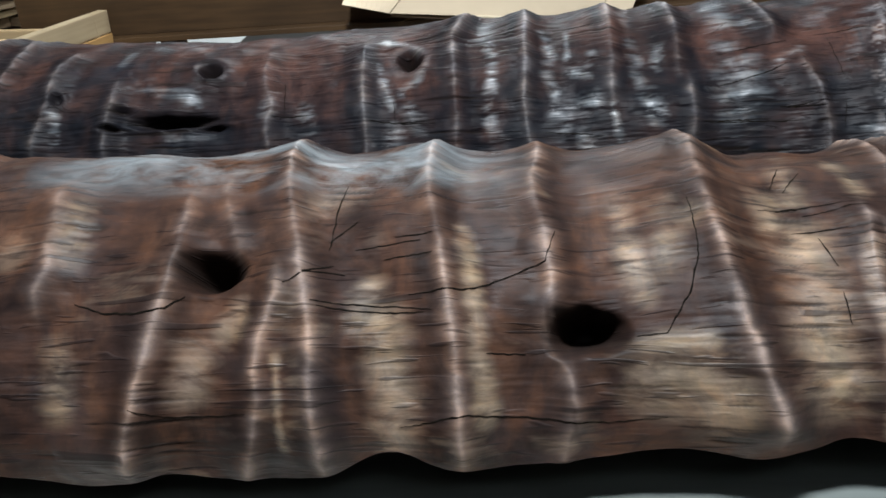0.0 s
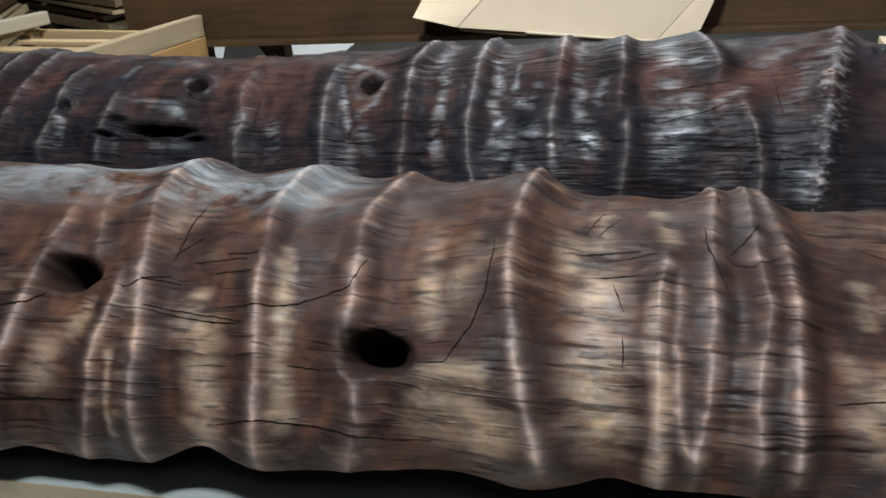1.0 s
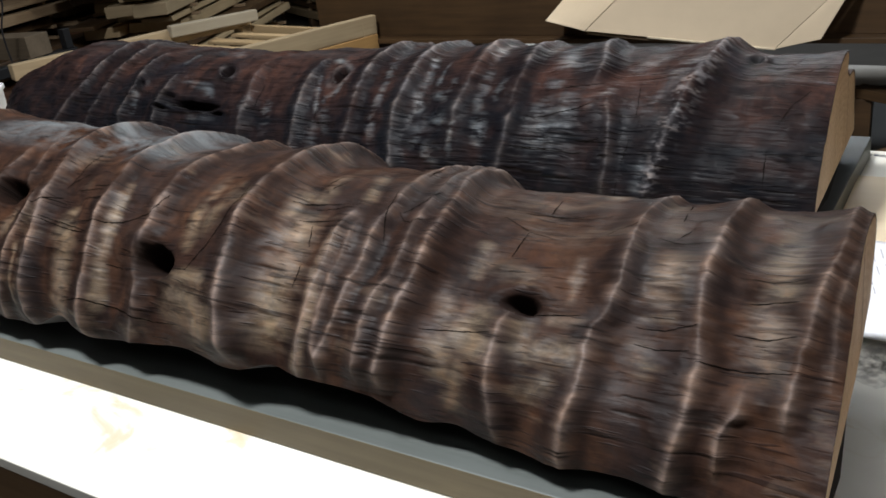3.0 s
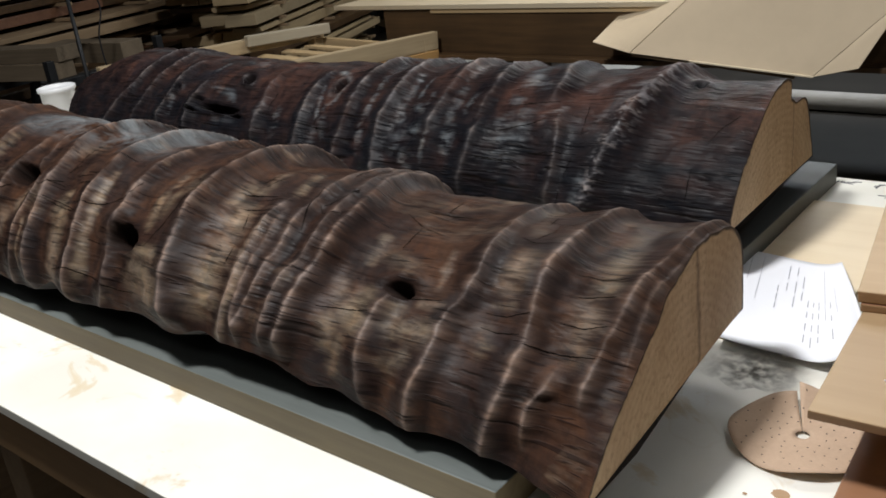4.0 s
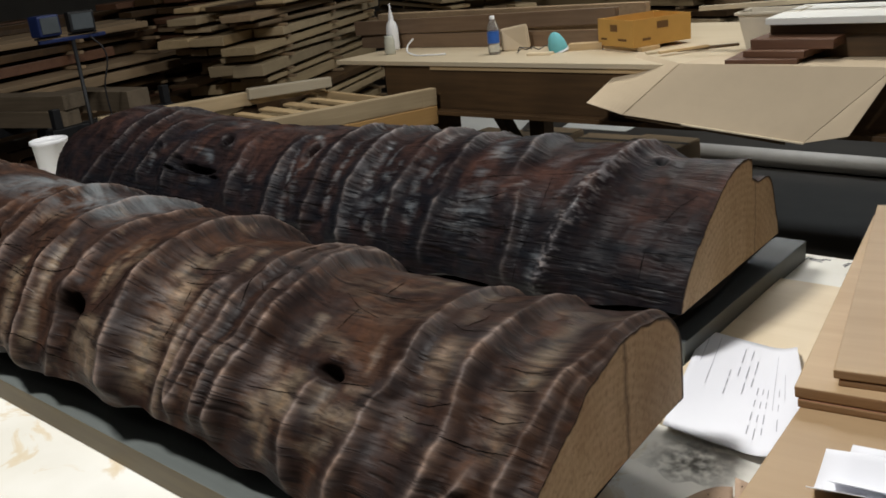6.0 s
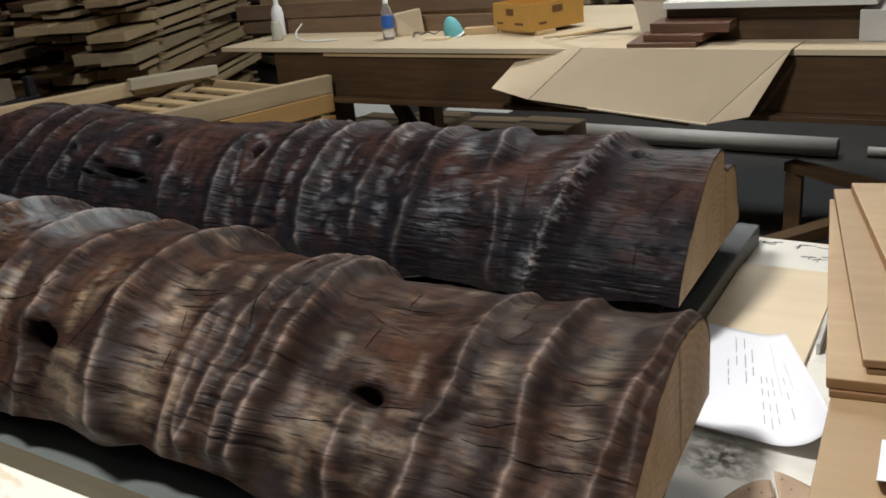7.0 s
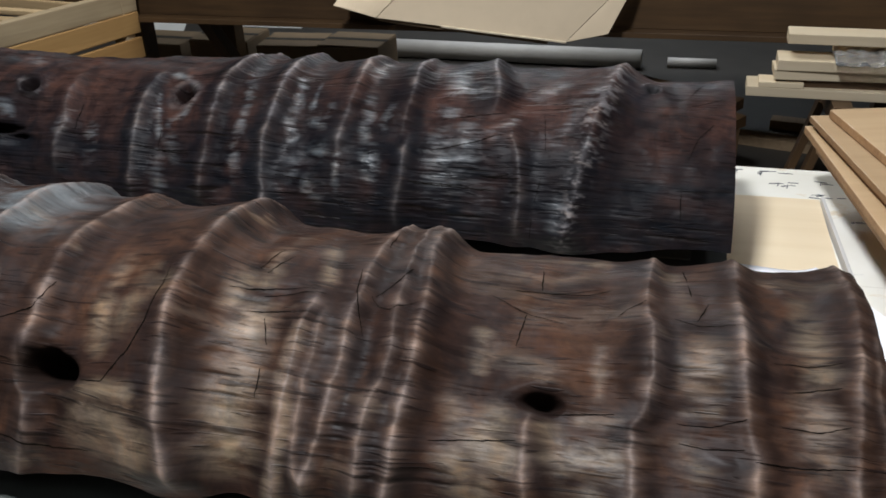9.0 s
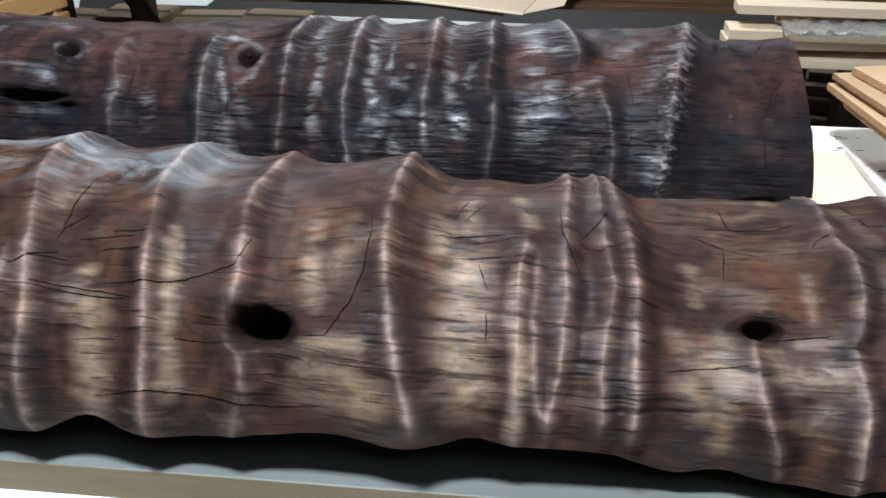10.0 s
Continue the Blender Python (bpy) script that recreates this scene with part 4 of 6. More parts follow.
BACK_MARKS.ridge(0.014, 0.022, 0.8, (18.6, -0.387), (27.4, -0.387), (35.6, -0.391), (42.2, -0.397), (49.3, -0.411))
BACK_MARKS.ridge(0.03, 0.04, 0.6, (14.0, -0.304), (34.9, -0.285), (61.0, -0.269), (91.4, -0.241), (150, -0.245), band=0.016)
BACK_MARKS.tan(0.0099, 0.9, (66.1, -0.945), (55.7, -0.935), (48.0, -0.94), (38.5, -0.946), (26.4, -0.936))
BACK_MARKS.tan(0.0186, 0.5, (79.8, -0.949), (70.7, -0.95))
BACK_MARKS.tan(0.01, 0.8, (72.6, -0.846), (60.2, -0.834), (51.4, -0.844), (44.6, -0.83))
BACK_MARKS.tan(0.0193, 0.5, (37.4, -0.821), (30.5, -0.823))
BACK_MARKS.tan(0.0109, 0.8, (51.8, -0.796), (50.2, -0.773), (57.1, -0.763))
BACK_MARKS.tan(0.0067, 0.7, (71.0, -0.804), (57.8, -0.805))
BACK_MARKS.tan(0.013, 0.8, (63.0, -0.693), (50.3, -0.692), (45.3, -0.684))
BACK_MARKS.tan(0.0138, 0.55, (88.6, -0.691), (76.4, -0.7))
BACK_MARKS.tan(0.0168, 0.8, (40.3, -0.671), (33.1, -0.663))
BACK_MARKS.tan(0.0084, 0.7, (36.3, -0.732), (24.8, -0.727))
BACK_MARKS.tan(0.0211, 0.4, (24.5, -0.761), (24.8, -0.783))
BACK_MARKS.tan(0.02, 0.8, (82.1, -0.539), (68.4, -0.527), (61.3, -0.536))
BACK_MARKS.tan(0.0316, 0.7, (45.5, -0.542), (38.4, -0.514), (31.8, -0.523))
BACK_MARKS.tan(0.0129, 0.7, (51.2, -0.445), (56.4, -0.414))
BACK_MARKS.tan(0.0248, 0.5, (80.9, -0.339), (72.3, -0.383))
BACK_MARKS.tan(0.0245, 0.55, (75.3, -0.272), (67.5, -0.31))
BACK_MARKS.tan(0.0194, 0.45, (59.0, -0.311), (49.8, -0.331))
BACK_MARKS.tan(0.0075, 0.8, (52.1, -0.275), (42.9, -0.286))
BACK_MARKS.tan(0.0145, 0.6, (24.4, -0.316), (18.1, -0.322))
BACK_MARKS.tan(0.018, 0.5, (33.1, -1.107), (21.8, -1.098))
BACK_MARKS.tan(0.0081, 0.8, (61.5, -1.141), (50.6, -1.126), (42.3, -1.113))
BACK_MARKS.tan(0.0106, 0.8, (75.9, -1.132), (70.9, -1.094), (65.6, -1.068))
BACK_MARKS.tan(0.0102, 0.8, (56.4, -1.058), (51.6, -1.068), (47.8, -1.094))
BACK_MARKS.tan(0.0085, 0.45, (42.6, -1.573), (35.6, -1.513), (35.5, -1.433))
BACK_MARKS.tan(0.013, 0.5, (57.6, -1.576), (51.9, -1.483), (47.1, -1.466))
BACK_MARKS.tan(0.0185, 0.5, (93.1, -1.531), (81.7, -1.481))
BACK_MARKS.tan(0.0104, 0.6, (80.1, -1.621), (68.7, -1.626))
BACK_MARKS.tan(0.0132, 0.6, (44.8, -1.27), (37.4, -1.263), (28.1, -1.262))
BACK_MARKS.tan(0.0155, 0.6, (44.2, -1.335), (51.9, -1.331))
BACK_MARKS.tan(0.0101, 0.6, (48.9, -1.732), (36.6, -1.725))
BACK_MARKS.tan(0.0158, 0.5, (40.0, -1.085), (32.4, -1.066))
BACK_MARKS.tan(0.0177, 0.6, (37.7, -0.809), (38.9, -0.766))
BACK_MARKS.tan(0.0255, 0.5, (68.0, -0.532), (69.6, -0.488))
BACK_MARKS.tan(0.0225, 0.45, (51.2, -0.498), (39.9, -0.491))
BACK_MARKS.tan(0.0145, 0.7, (23.1, -0.761), (25.3, -0.788))
BACK_MARKS.tan(0.0102, 0.6, (61.6, -0.647), (51.7, -0.657))
BACK_MARKS.dark(0.017, 0.9, (30.1, -0.859), (26.3, -0.805), (33.0, -0.753))
BACK_MARKS.dark(0.0149, 0.9, (59.4, -0.594), (38.3, -0.586))
BACK_MARKS.dark(0.0202, 0.8, (70.3, -0.224), (64.1, -0.171))
BACK_MARKS.dark(0.0131, 0.8, (68.4, -0.652), (48.0, -0.648))
BACK_MARKS.dark(0.0133, 0.8, (66.5, -0.989), (40.9, -0.97), (25.0, -0.969))
BACK_MARKS.crack(0.002, (-1.15, 36.8), (-1.107, 35.3), (-1.038, 35.6))
BACK_MARKS.crack(0.0017, (-1.106, 35.3), (-1.109, 43.9))
BACK_MARKS.crack(0.0022, (-0.589, 29.9), (-0.522, 29.6), (-0.476, 30.0))
BACK_MARKS.crack(0.0022, (-0.461, 33.9), (-0.431, 33.6), (-0.409, 34.9))
BACK_MARKS.crack(0.0018, (-0.55, 55.7), (-0.488, 57.9), (-0.433, 60.7))
BACK_MARKS.crack(0.0018, (-0.383, 64.0), (-0.331, 64.7), (-0.287, 65.4))
BACK_MARKS.crack(0.0017, (-0.115, 76.9), (-0.046, 84.0))
BACK_MARKS.crack(0.0017, (-0.523, 71.8), (-0.554, 66.0))
BACK_MARKS.crack(0.0018, (-0.105, 48.8), (-0.091, 60.4), (-0.066, 68.2))
BACK_MARKS.crack(0.0018, (-0.114, 83.0), (-0.089, 95.4))
BACK_MARKS.crack(0.0016, (-0.35, 44.8), (-0.362, 61.8))
BACK_MARKS.crack(0.0016, (-0.359, 25.8), (-0.352, 35.2))
BACK_MARKS.crack(0.0016, (-0.362, 13.1), (-0.361, 19.9))
BACK_MARKS.crack(0.0016, (-0.11, 21.3), (-0.114, 36.3))
BACK_MARKS.crack(0.002, (-0.578, 29.3), (-0.499, 29.0), (-0.423, 28.8))
BACK_MARKS.crack(0.0018, (-0.553, 42.8), (-0.482, 46.3), (-0.429, 50.4))
BACK_MARKS.crack(0.002, (-0.438, 33.4), (-0.387, 33.4))
BACK_MARKS.crack(0.0024, (-1.591, 40.2), (-1.53, 42.3), (-1.454, 40.6))
BACK_MARKS.crack(0.0018, (-1.326, 40.6), (-1.247, 41.0))
BACK_MARKS.crack(0.0018, (-1.096, 34.9), (-1.036, 34.3))
BACK_MARKS.crack(0.0018, (-0.849, 28.8), (-0.769, 27.3))
BACK_MARKS.crack(0.0016, (-1.304, 41.7), (-1.309, 55.9))


def clean(X, A, n, seed):
    return np.zeros_like(X)


# weak painted sheen along the top of the charred log
def faint_sheen(X, A):
    return 0.12 * smooth_step(70, 95, A)


def top_sheen(X, A):
    """Pale blue-grey sheen painted along the top of the far half."""
    return smooth_step(72, 86, A) * (0.02 + 0.55 * smooth_step(-0.86, -1.0, X) * smooth_step(-1.5, -1.36, X))


def sooty(X, A, n, seed):
    """Charring over the lower front, ragged at its upper edge and broken by bare streaks."""
    m = value_noise(X * 4.5, A / 16, seed + 60, 3)
    return np.clip(smooth_step(66, 40, A + 16 * m) * (0.75 + 0.35 * n), 0, 1)


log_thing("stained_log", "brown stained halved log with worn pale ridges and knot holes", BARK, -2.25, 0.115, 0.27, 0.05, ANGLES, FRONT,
          FRONT_LOW, FRONT_MARKS, clean, top_sheen, 100, nx=1300, na=360, face=FRONT_END, skew=(0.132, -0.065), top=171, lift=0.034)
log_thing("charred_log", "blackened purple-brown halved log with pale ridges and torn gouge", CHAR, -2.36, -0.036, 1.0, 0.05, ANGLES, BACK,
          [(-2.36, 9), (-1.3, 9), (-0.25, 9.5), (-0.036, 12)], BACK_MARKS, sooty, faint_sheen, 200, nx=1200, na=320, rough=1.25, notch=1.0, face=BACK_END, skew=(0.0085, -0.041), top=170, lift=0.042)

# ---- bench ----
bench = thing("workbench", pose(0, 0, 0), "white-topped timber workbench, stained and scribbled on", "workbench")
part("tabletop", box(3.75, 1.59, 0.02, (-1.075, 0.605, -0.02), 0.002), BENCH_TOP, bench, "worn white top with glue stains")
part("front_rail", box(3.75, 0.04, 0.10, (-1.075, -0.160, -0.122), 0.003), GOLD_RAIL, bench)
part("back_rail", box(3.75, 0.04, 0.10, (-1.075, 1.370, -0.122), 0.003), GOLD_RAIL, bench)
part("shelf", box(3.5, 1.3, 0.02, (-1.075, 0.605, -0.60), 0.002), ROUGH_SAWN, bench)
for lx in (-2.82, -1.1, 0.65):
    for ly in (-0.095, 1.305):
        part("leg", box(0.09, 0.09, -FLOOR - 0.02, (lx, ly, FLOOR), 0.004), ROUGH_SAWN, bench)


def tinted_board(name, sx, sy, sz, m, top, edge, label, category, group="", seed=1):
    """A slab whose sawn edges show a different tone from its faces."""
    ob = single(name, box(sx, sy, sz, (0, 0, 0), 0.0025, 0.0012, seed), top, m, label, category, group)
    ob.data.materials.append(edge)
    for p in ob.data.polygons:
        if abs(p.normal.z) < 0.5:
            p.material_index = 1
    return ob


tinted_board("support_board", 2.3, 0.52, 0.048, pose(-1.15, 0.26, 0.0), GREY_BOARD, GREY_EDGE, "thick grey-painted board under the stained log", "board", "support boards", 3)
tinted_board("support_board", 2.3, 0.60, 0.045, pose(-1.172, 1.060, 0.0), SLATE_BOARD, DARK_GREY, "thick grey-painted board under the charred log", "board", "support boards", 4)
for bx in (-0.12, -1.9):
    single("bearer", box(0.07, 0.40, 0.012, (0, 0, 0), 0.002), DARK_GREY, pose(bx, 1.02, 0.0375), "low dark bearer under the charred log", "batten", "bearers")

# plywood offcut with a pale strip beside it, on the bench top
single("plywood_offcut", box(0.20, 0.655, 0.009, (0, 0, 0), 0.001), PALE_PLY, pose(0.082, 0.885, 0.0005, 0, 0, 0.8), "pale plywood offcut lying on the bench", "plywood")
single("edging_strip", box(0.007, 0.345, 0.022, (0, 0, 0), 0.001), GREY_WHITE, pose(0.188, 1.03, 0.0005, 0, 0, 2.5), "thin pale grey edging strip standing on edge", "strip")


def marker_strokes():
    """Short marker strokes, a fraction of a millimetre proud of the bench top."""
    rnd = random.Random(12)
    for cx, cy, n, spread in ((0.08, 1.37, 7, 0.05), (0.13, 1.30, 6, 0.035), (0.20, 1.25, 6, 0.03), (0.0, 1.38, 4, 0.05), (0.22, 1.33, 4, 0.03), (0.24, 1.12, 3, 0.02)):
        for _ in range(n):
            x, y, a = cx + rnd.uniform(-spread, spread), cy + rnd.uniform(-0.018, 0.018), rnd.choice((0.0, 0.15, -0.2, 1.4))
            l, w = rnd.uniform(0.008, 0.032), rnd.uniform(0.0015, 0.004)
            part("marker_stroke", box(l, w, 0.0006, (0, 0, 0), 0.0001), INK, bench, "blue-black marker stroke").matrix_local = pose(x, y, 0.0002, 0, 0, math.degrees(a))


marker_strokes()


def sheet(points_u, points_v, fn, thick=0.0):
    """A curved sheet from a function of two parameters."""
    bm = bmesh.new()
    grid = [[bm.verts.new(fn(u, v)) for v in points_v] for u in points_u]
    for a, b in zip(grid, grid[1:]):
        for k in range(len(points_v) - 1):
            f = bm.faces.new((a[k], b[k], b[k + 1], a[k + 1]))
            f.smooth = True
    if thick:
        bmesh.ops.recalc_face_normals(bm, faces=bm.faces)
        bmesh.ops.solidify(bm, geom=list(bm.faces), thickness=thick)
    return bm


def steps(n):
    return [k / n for k in range(n + 1)]


# printed sheet: corner by the charred log, one edge curling up against the plywood
P_ORG, P_U, P_V = Vector((-0.046, 0.890, 0.0)), Vector((0.995, -0.09, 0.0)), Vector((0.094, -0.350, 0.0))


def page(u, v):
    flat_part, bend = 0.135, 0.095
    reach = 0.255 * u
    turn = max(0.0, reach - flat_part) / bend * (0.42 + 0.58 * v)
    along = min(reach, flat_part) + bend * math.sin(turn)
    p = P_ORG + P_U * along + P_V * v
    return Vector((p.x, p.y, 0.0135 + bend * (1 - math.cos(turn)) + 0.0012 * math.sin(3.0 * v + 9 * u) * (1 - u) * (1 - u)))


paper = single("printed_sheet", sheet(steps(24), steps(20), page, 0.0006), PAPER, pose(0, 0, 0), "white printed sheet curling on the bench", "paper")


def print_bars():
    bm = bmesh.new()
    rnd = random.Random(5)
    rows = [(0.07, 0.05, 0.5, 1), (0.16, 0.05, 0.75, 1), (0.30, 0.35, 0.62, 3), (0.36, 0.1, 0.5, 2), (0.42, 0.1, 0.6, 3), (0.47, 0.2, 0.55, 2), (0.52, 0.45, 0.9, 4),
            (0.57, 0.45, 0.92, 4), (0.62, 0.45, 0.9, 4), (0.68, 0.1, 0.9, 1), (0.73, 0.45, 0.85, 3), (0.79, 0.3, 0.8, 1)]
    for u, v0, v1, n in rows:
        for k in range(n):
            a = v0 + (v1 - v0) * k / n
            b = a + (v1 - v0) / n * rnd.uniform(0.45, 0.8)
            w = 0.006 if n > 1 else 0.003
            vs = []
            for uu, vv in ((u, a), (u + w, a), (u + w, b), (u, b)):
                p = page(uu, vv)
                vs.append(bm.verts.new((p.x, p.y, p.z + 0.0012)))
            bm.faces.new(vs)
    return bm


part("print_bar", print_bars(), INK_GREY, paper, "faint grey printed lines")


# perforated sanding disc, slit from the hub outwards, the part beside the slit curling up
def sanding_disc():
    disc = thing("sanding_disc", pose(0.245, 0.352, 0.0010), "tan perforated sanding disc, slit and curling up", "sanding disc")
    R, hole, slit = 0.095, 0.009, math.radians(112)

    def up(r, a):
        turn = (slit - a) % (2 * math.pi)
        return Vector((r * math.cos(a), r * math.sin(a), 0.003 + 0.016 * math.exp(-turn / 0.75) * (r / R) ** 1.2 + 0.010 * (r / R) ** 3 * math.sin(a * 2 + 0.6) ** 2))

    bm = bmesh.new()
    n = 64
    rings = []
    for r in [hole + (R - hole) * k / 10 for k in range(11)]:
        rings.append([bm.verts.new(up(r, slit - 0.002 - (2 * math.pi - 0.03) * k / n)) for k in range(n + 1)])
    for a, b in zip(rings, rings[1:]):
        for k in range(n):
            bm.faces.new((a[k], b[k], b[k + 1], a[k + 1])).smooth = True
    bmesh.ops.recalc_face_normals(bm, faces=bm.faces)
    bmesh.ops.solidify(bm, geom=list(bm.faces), thickness=0.0012)
    part("disc", bm, ABRASIVE, disc)
    for arm in range(12):
        for k in range(6):
            r = 0.030 + 0.0110 * k
            a = 2 * math.pi * arm / 12 + 0.16 * k
            c = up(r, a)
            nrm = (up(r + 0.002, a) - c).cross(up(r, a + 0.03) - c).normalized()
            bm = bmesh.new()
            bm.faces.new([bm.verts.new((0.0013 * math.cos(q * math.pi / 3), 0.0013 * math.sin(q * math.pi / 3), 0)) for q in range(6)])
            part("dust_hole", bm, BLACK, disc, "small dark dust hole").matrix_local = Matrix.Translation(c + nrm * 0.0018) @ nrm.to_track_quat("Z", "Y").to_matrix().to_4x4()
    return disc


sanding_disc()
# grey sanding dust on the plywood beside the discs
bm = bmesh.new()
bm.faces.new([bm.verts.new((0.125 + 0.085 * (1 + 0.15 * math.sin(2.7 * k)) * math.cos(k * math.pi / 14), 0.485 + 0.055 * (1 + 0.2 * math.sin(1.9 * k)) * math.sin(k * math.pi / 14), 0.0009)) for k in range(28)])
part("dust_smudge", bm, DUST, bench, "smudge of dark sanding dust")

# stain spots on the bench by the disc
for sx, sy, r in ((0.262, 0.225, 0.011), (0.17, 0.155, 0.006), (0.225, 0.205, 0.003)):
    bm = bmesh.new()
    bm.faces.new([bm.verts.new((sx + r * (1 + 0.12 * math.sin(3 * k)) * math.cos(k * math.pi / 8), sy + 0.85 * r * math.sin(k * math.pi / 8), 0.0007)) for k in range(16)])
    part("stain_spot", bm, STAIN, bench, "round brown stain")


# ---- plywood stack at the bench end ----
def ply(x, y, z, sx, sy, sz, turn, label, seed, material=None):
    """x, y: the corner nearest the logs and the front."""
    m = pose(x, y, z, 0, 0, turn) @ pose(sx / 2, sy / 2, 0)
    return tinted_board("plywood_sheet", sx, sy, sz, m, material or TAN_PLY, PLY_EDGE, label, "plywood", "plywood stack", seed)


ply(0.335, -0.02, 0.0005, 0.60, 0.42, 0.018, 3, "red-brown plywood sheet at the bottom of the stack", 21, RED_PLY)
ply(0.40, 0.27, 0.019, 0.30, 0.9, 0.055, 2, "short timber block holding up the plywood stack", 22, PALE_PLY)
ply(0.43, 0.225, 0.0195, 0.16, 0.04, 0.035, 4, "pale offcut under the plywood stack", 23, PALE_PLY)
ply(0.281, 0.246, 0.1035, 0.62, 0.75, 0.012, 3.5, "tan plywood sheet overhanging the stack", 24)
ply(0.36, 0.62, 0.0745, 0.40, 0.70, 0.028, 8, "tan plywood pieces under the stack", 25)
ply(0.262, 0.520, 0.1165, 0.50, 0.70, 0.011, 9, "tan plywood sheet with a darker lower ply", 26, RED_PLY)
ply(0.258, 0.520, 0.128, 0.50, 0.78, 0.018, 9, "tan plywood sheet with worn corner", 27)
ply(0.307, 0.548, 0.1465, 0.42, 0.72, 0.010, 12, "red-brown plywood strip in the stack", 28, RED_PLY)
ply(0.300, 0.545, 0.157, 0.45, 0.76, 0.014, 12, "tan plywood sheet in the stack", 29)
ply(0.375, 0.560, 0.1715, 0.42, 0.74, 0.018, 15.5, "uppermost tan plywood sheet of the stack", 30)


def folded_leaflet():
    th = 0.0008
    bm = sheet(steps(6), steps(12), lambda u, v: Vector((u * 0.20, 0.012 * math.sin(math.pi * u) + (v - 0.5) * 0.075, 0.002 + 0.055 * abs(v - 0.42) ** 1.2 + 0.004 * u)), th)
    return bm


single("folded_leaflet", folded_leaflet(), PAPER, pose(0.345, 0.352, 0.1160, 0, 0, 2), "white folded leaflet on the plywood sheet", "paper")
single("folded_leaflet", folded_leaflet(), PAPER, pose(0.365, 0.375, 0.1165, 0, 0, -3), "white folded leaflet on the plywood sheet", "paper")

# ---- white tub behind the charred log ----
single("plastic_tub", lathe([(0.0, 0.0), (0.050, 0.0), (0.053, 0.01), (0.062, 0.180), (0.069, 0.186), (0.069, 0.198), (0.064, 0.200), (0.060, 0.185), (0.050, 0.012), (0.0, 0.012)], 40),
       WHITE_PLASTIC, pose(-2.69, 0.95, 0.0005), "white plastic tub with a rolled rim", "tub")

# ---- far table ----
TZ, TY = 0.13, 3.15
far_table = thing("assembly_table", pose(0, 0, 0), "long plywood-topped table on a dark brown beam", "table")
part("tabletop", box(2.55, 1.5, 0.024, (-2.185, TY + 0.75, TZ - 0.024), 0.002), PALE_PLY, far_table)
part("tabletop", box(1.20, 1.5, 0.024, (-0.305, TY + 0.76, TZ - 0.024), 0.002), PALE_PLY, far_table)
part("tabletop", box(1.10, 1.5, 0.024, (0.85, TY + 0.745, TZ - 0.024), 0.002), PALE_PLY, far_table)
part("tabletop", box(1.60, 1.5, 0.024, (2.21, TY + 0.75, TZ - 0.024), 0.002), PALE_PLY, far_table)
part("edge_strip", box(2.20, 0.10, 0.022, (-1.62, TY + 0.06, TZ - 0.047), 0.002), PINE, far_table, "pale edge strip under the top")
part("apron", box(6.1, 0.05, 0.235, (-0.03, TY + 0.045, -0.13), 0.002), OLD_BROWN, far_table, "deep dark brown beam")
part("lower_flange", box(6.1, 0.14, 0.022, (-0.03, TY + 0.02, -0.153), 0.002), OLD_BROWN, far_table)
for lx in (-2.9, 0.95, 2.8):
    part("leg", box(0.12, 0.12, 0.964, (lx, TY + 0.32, FLOOR), 0.004), OLD_BROWN, far_table)
    part("leg", box(0.12, 0.12, 0.964, (lx, TY + 1.3, FLOOR), 0.004), OLD_BROWN, far_table)
m, l = beam((-2.62, TY + 0.42, -0.16), (-2.2, TY + 0.46, FLOOR), 0.1, 0.05)
ob = part("brace", box(l, 0.10, 0.05, (0, 0, -0.025), 0.003), OLD_BROWN, far_table)
ob.matrix_local = m


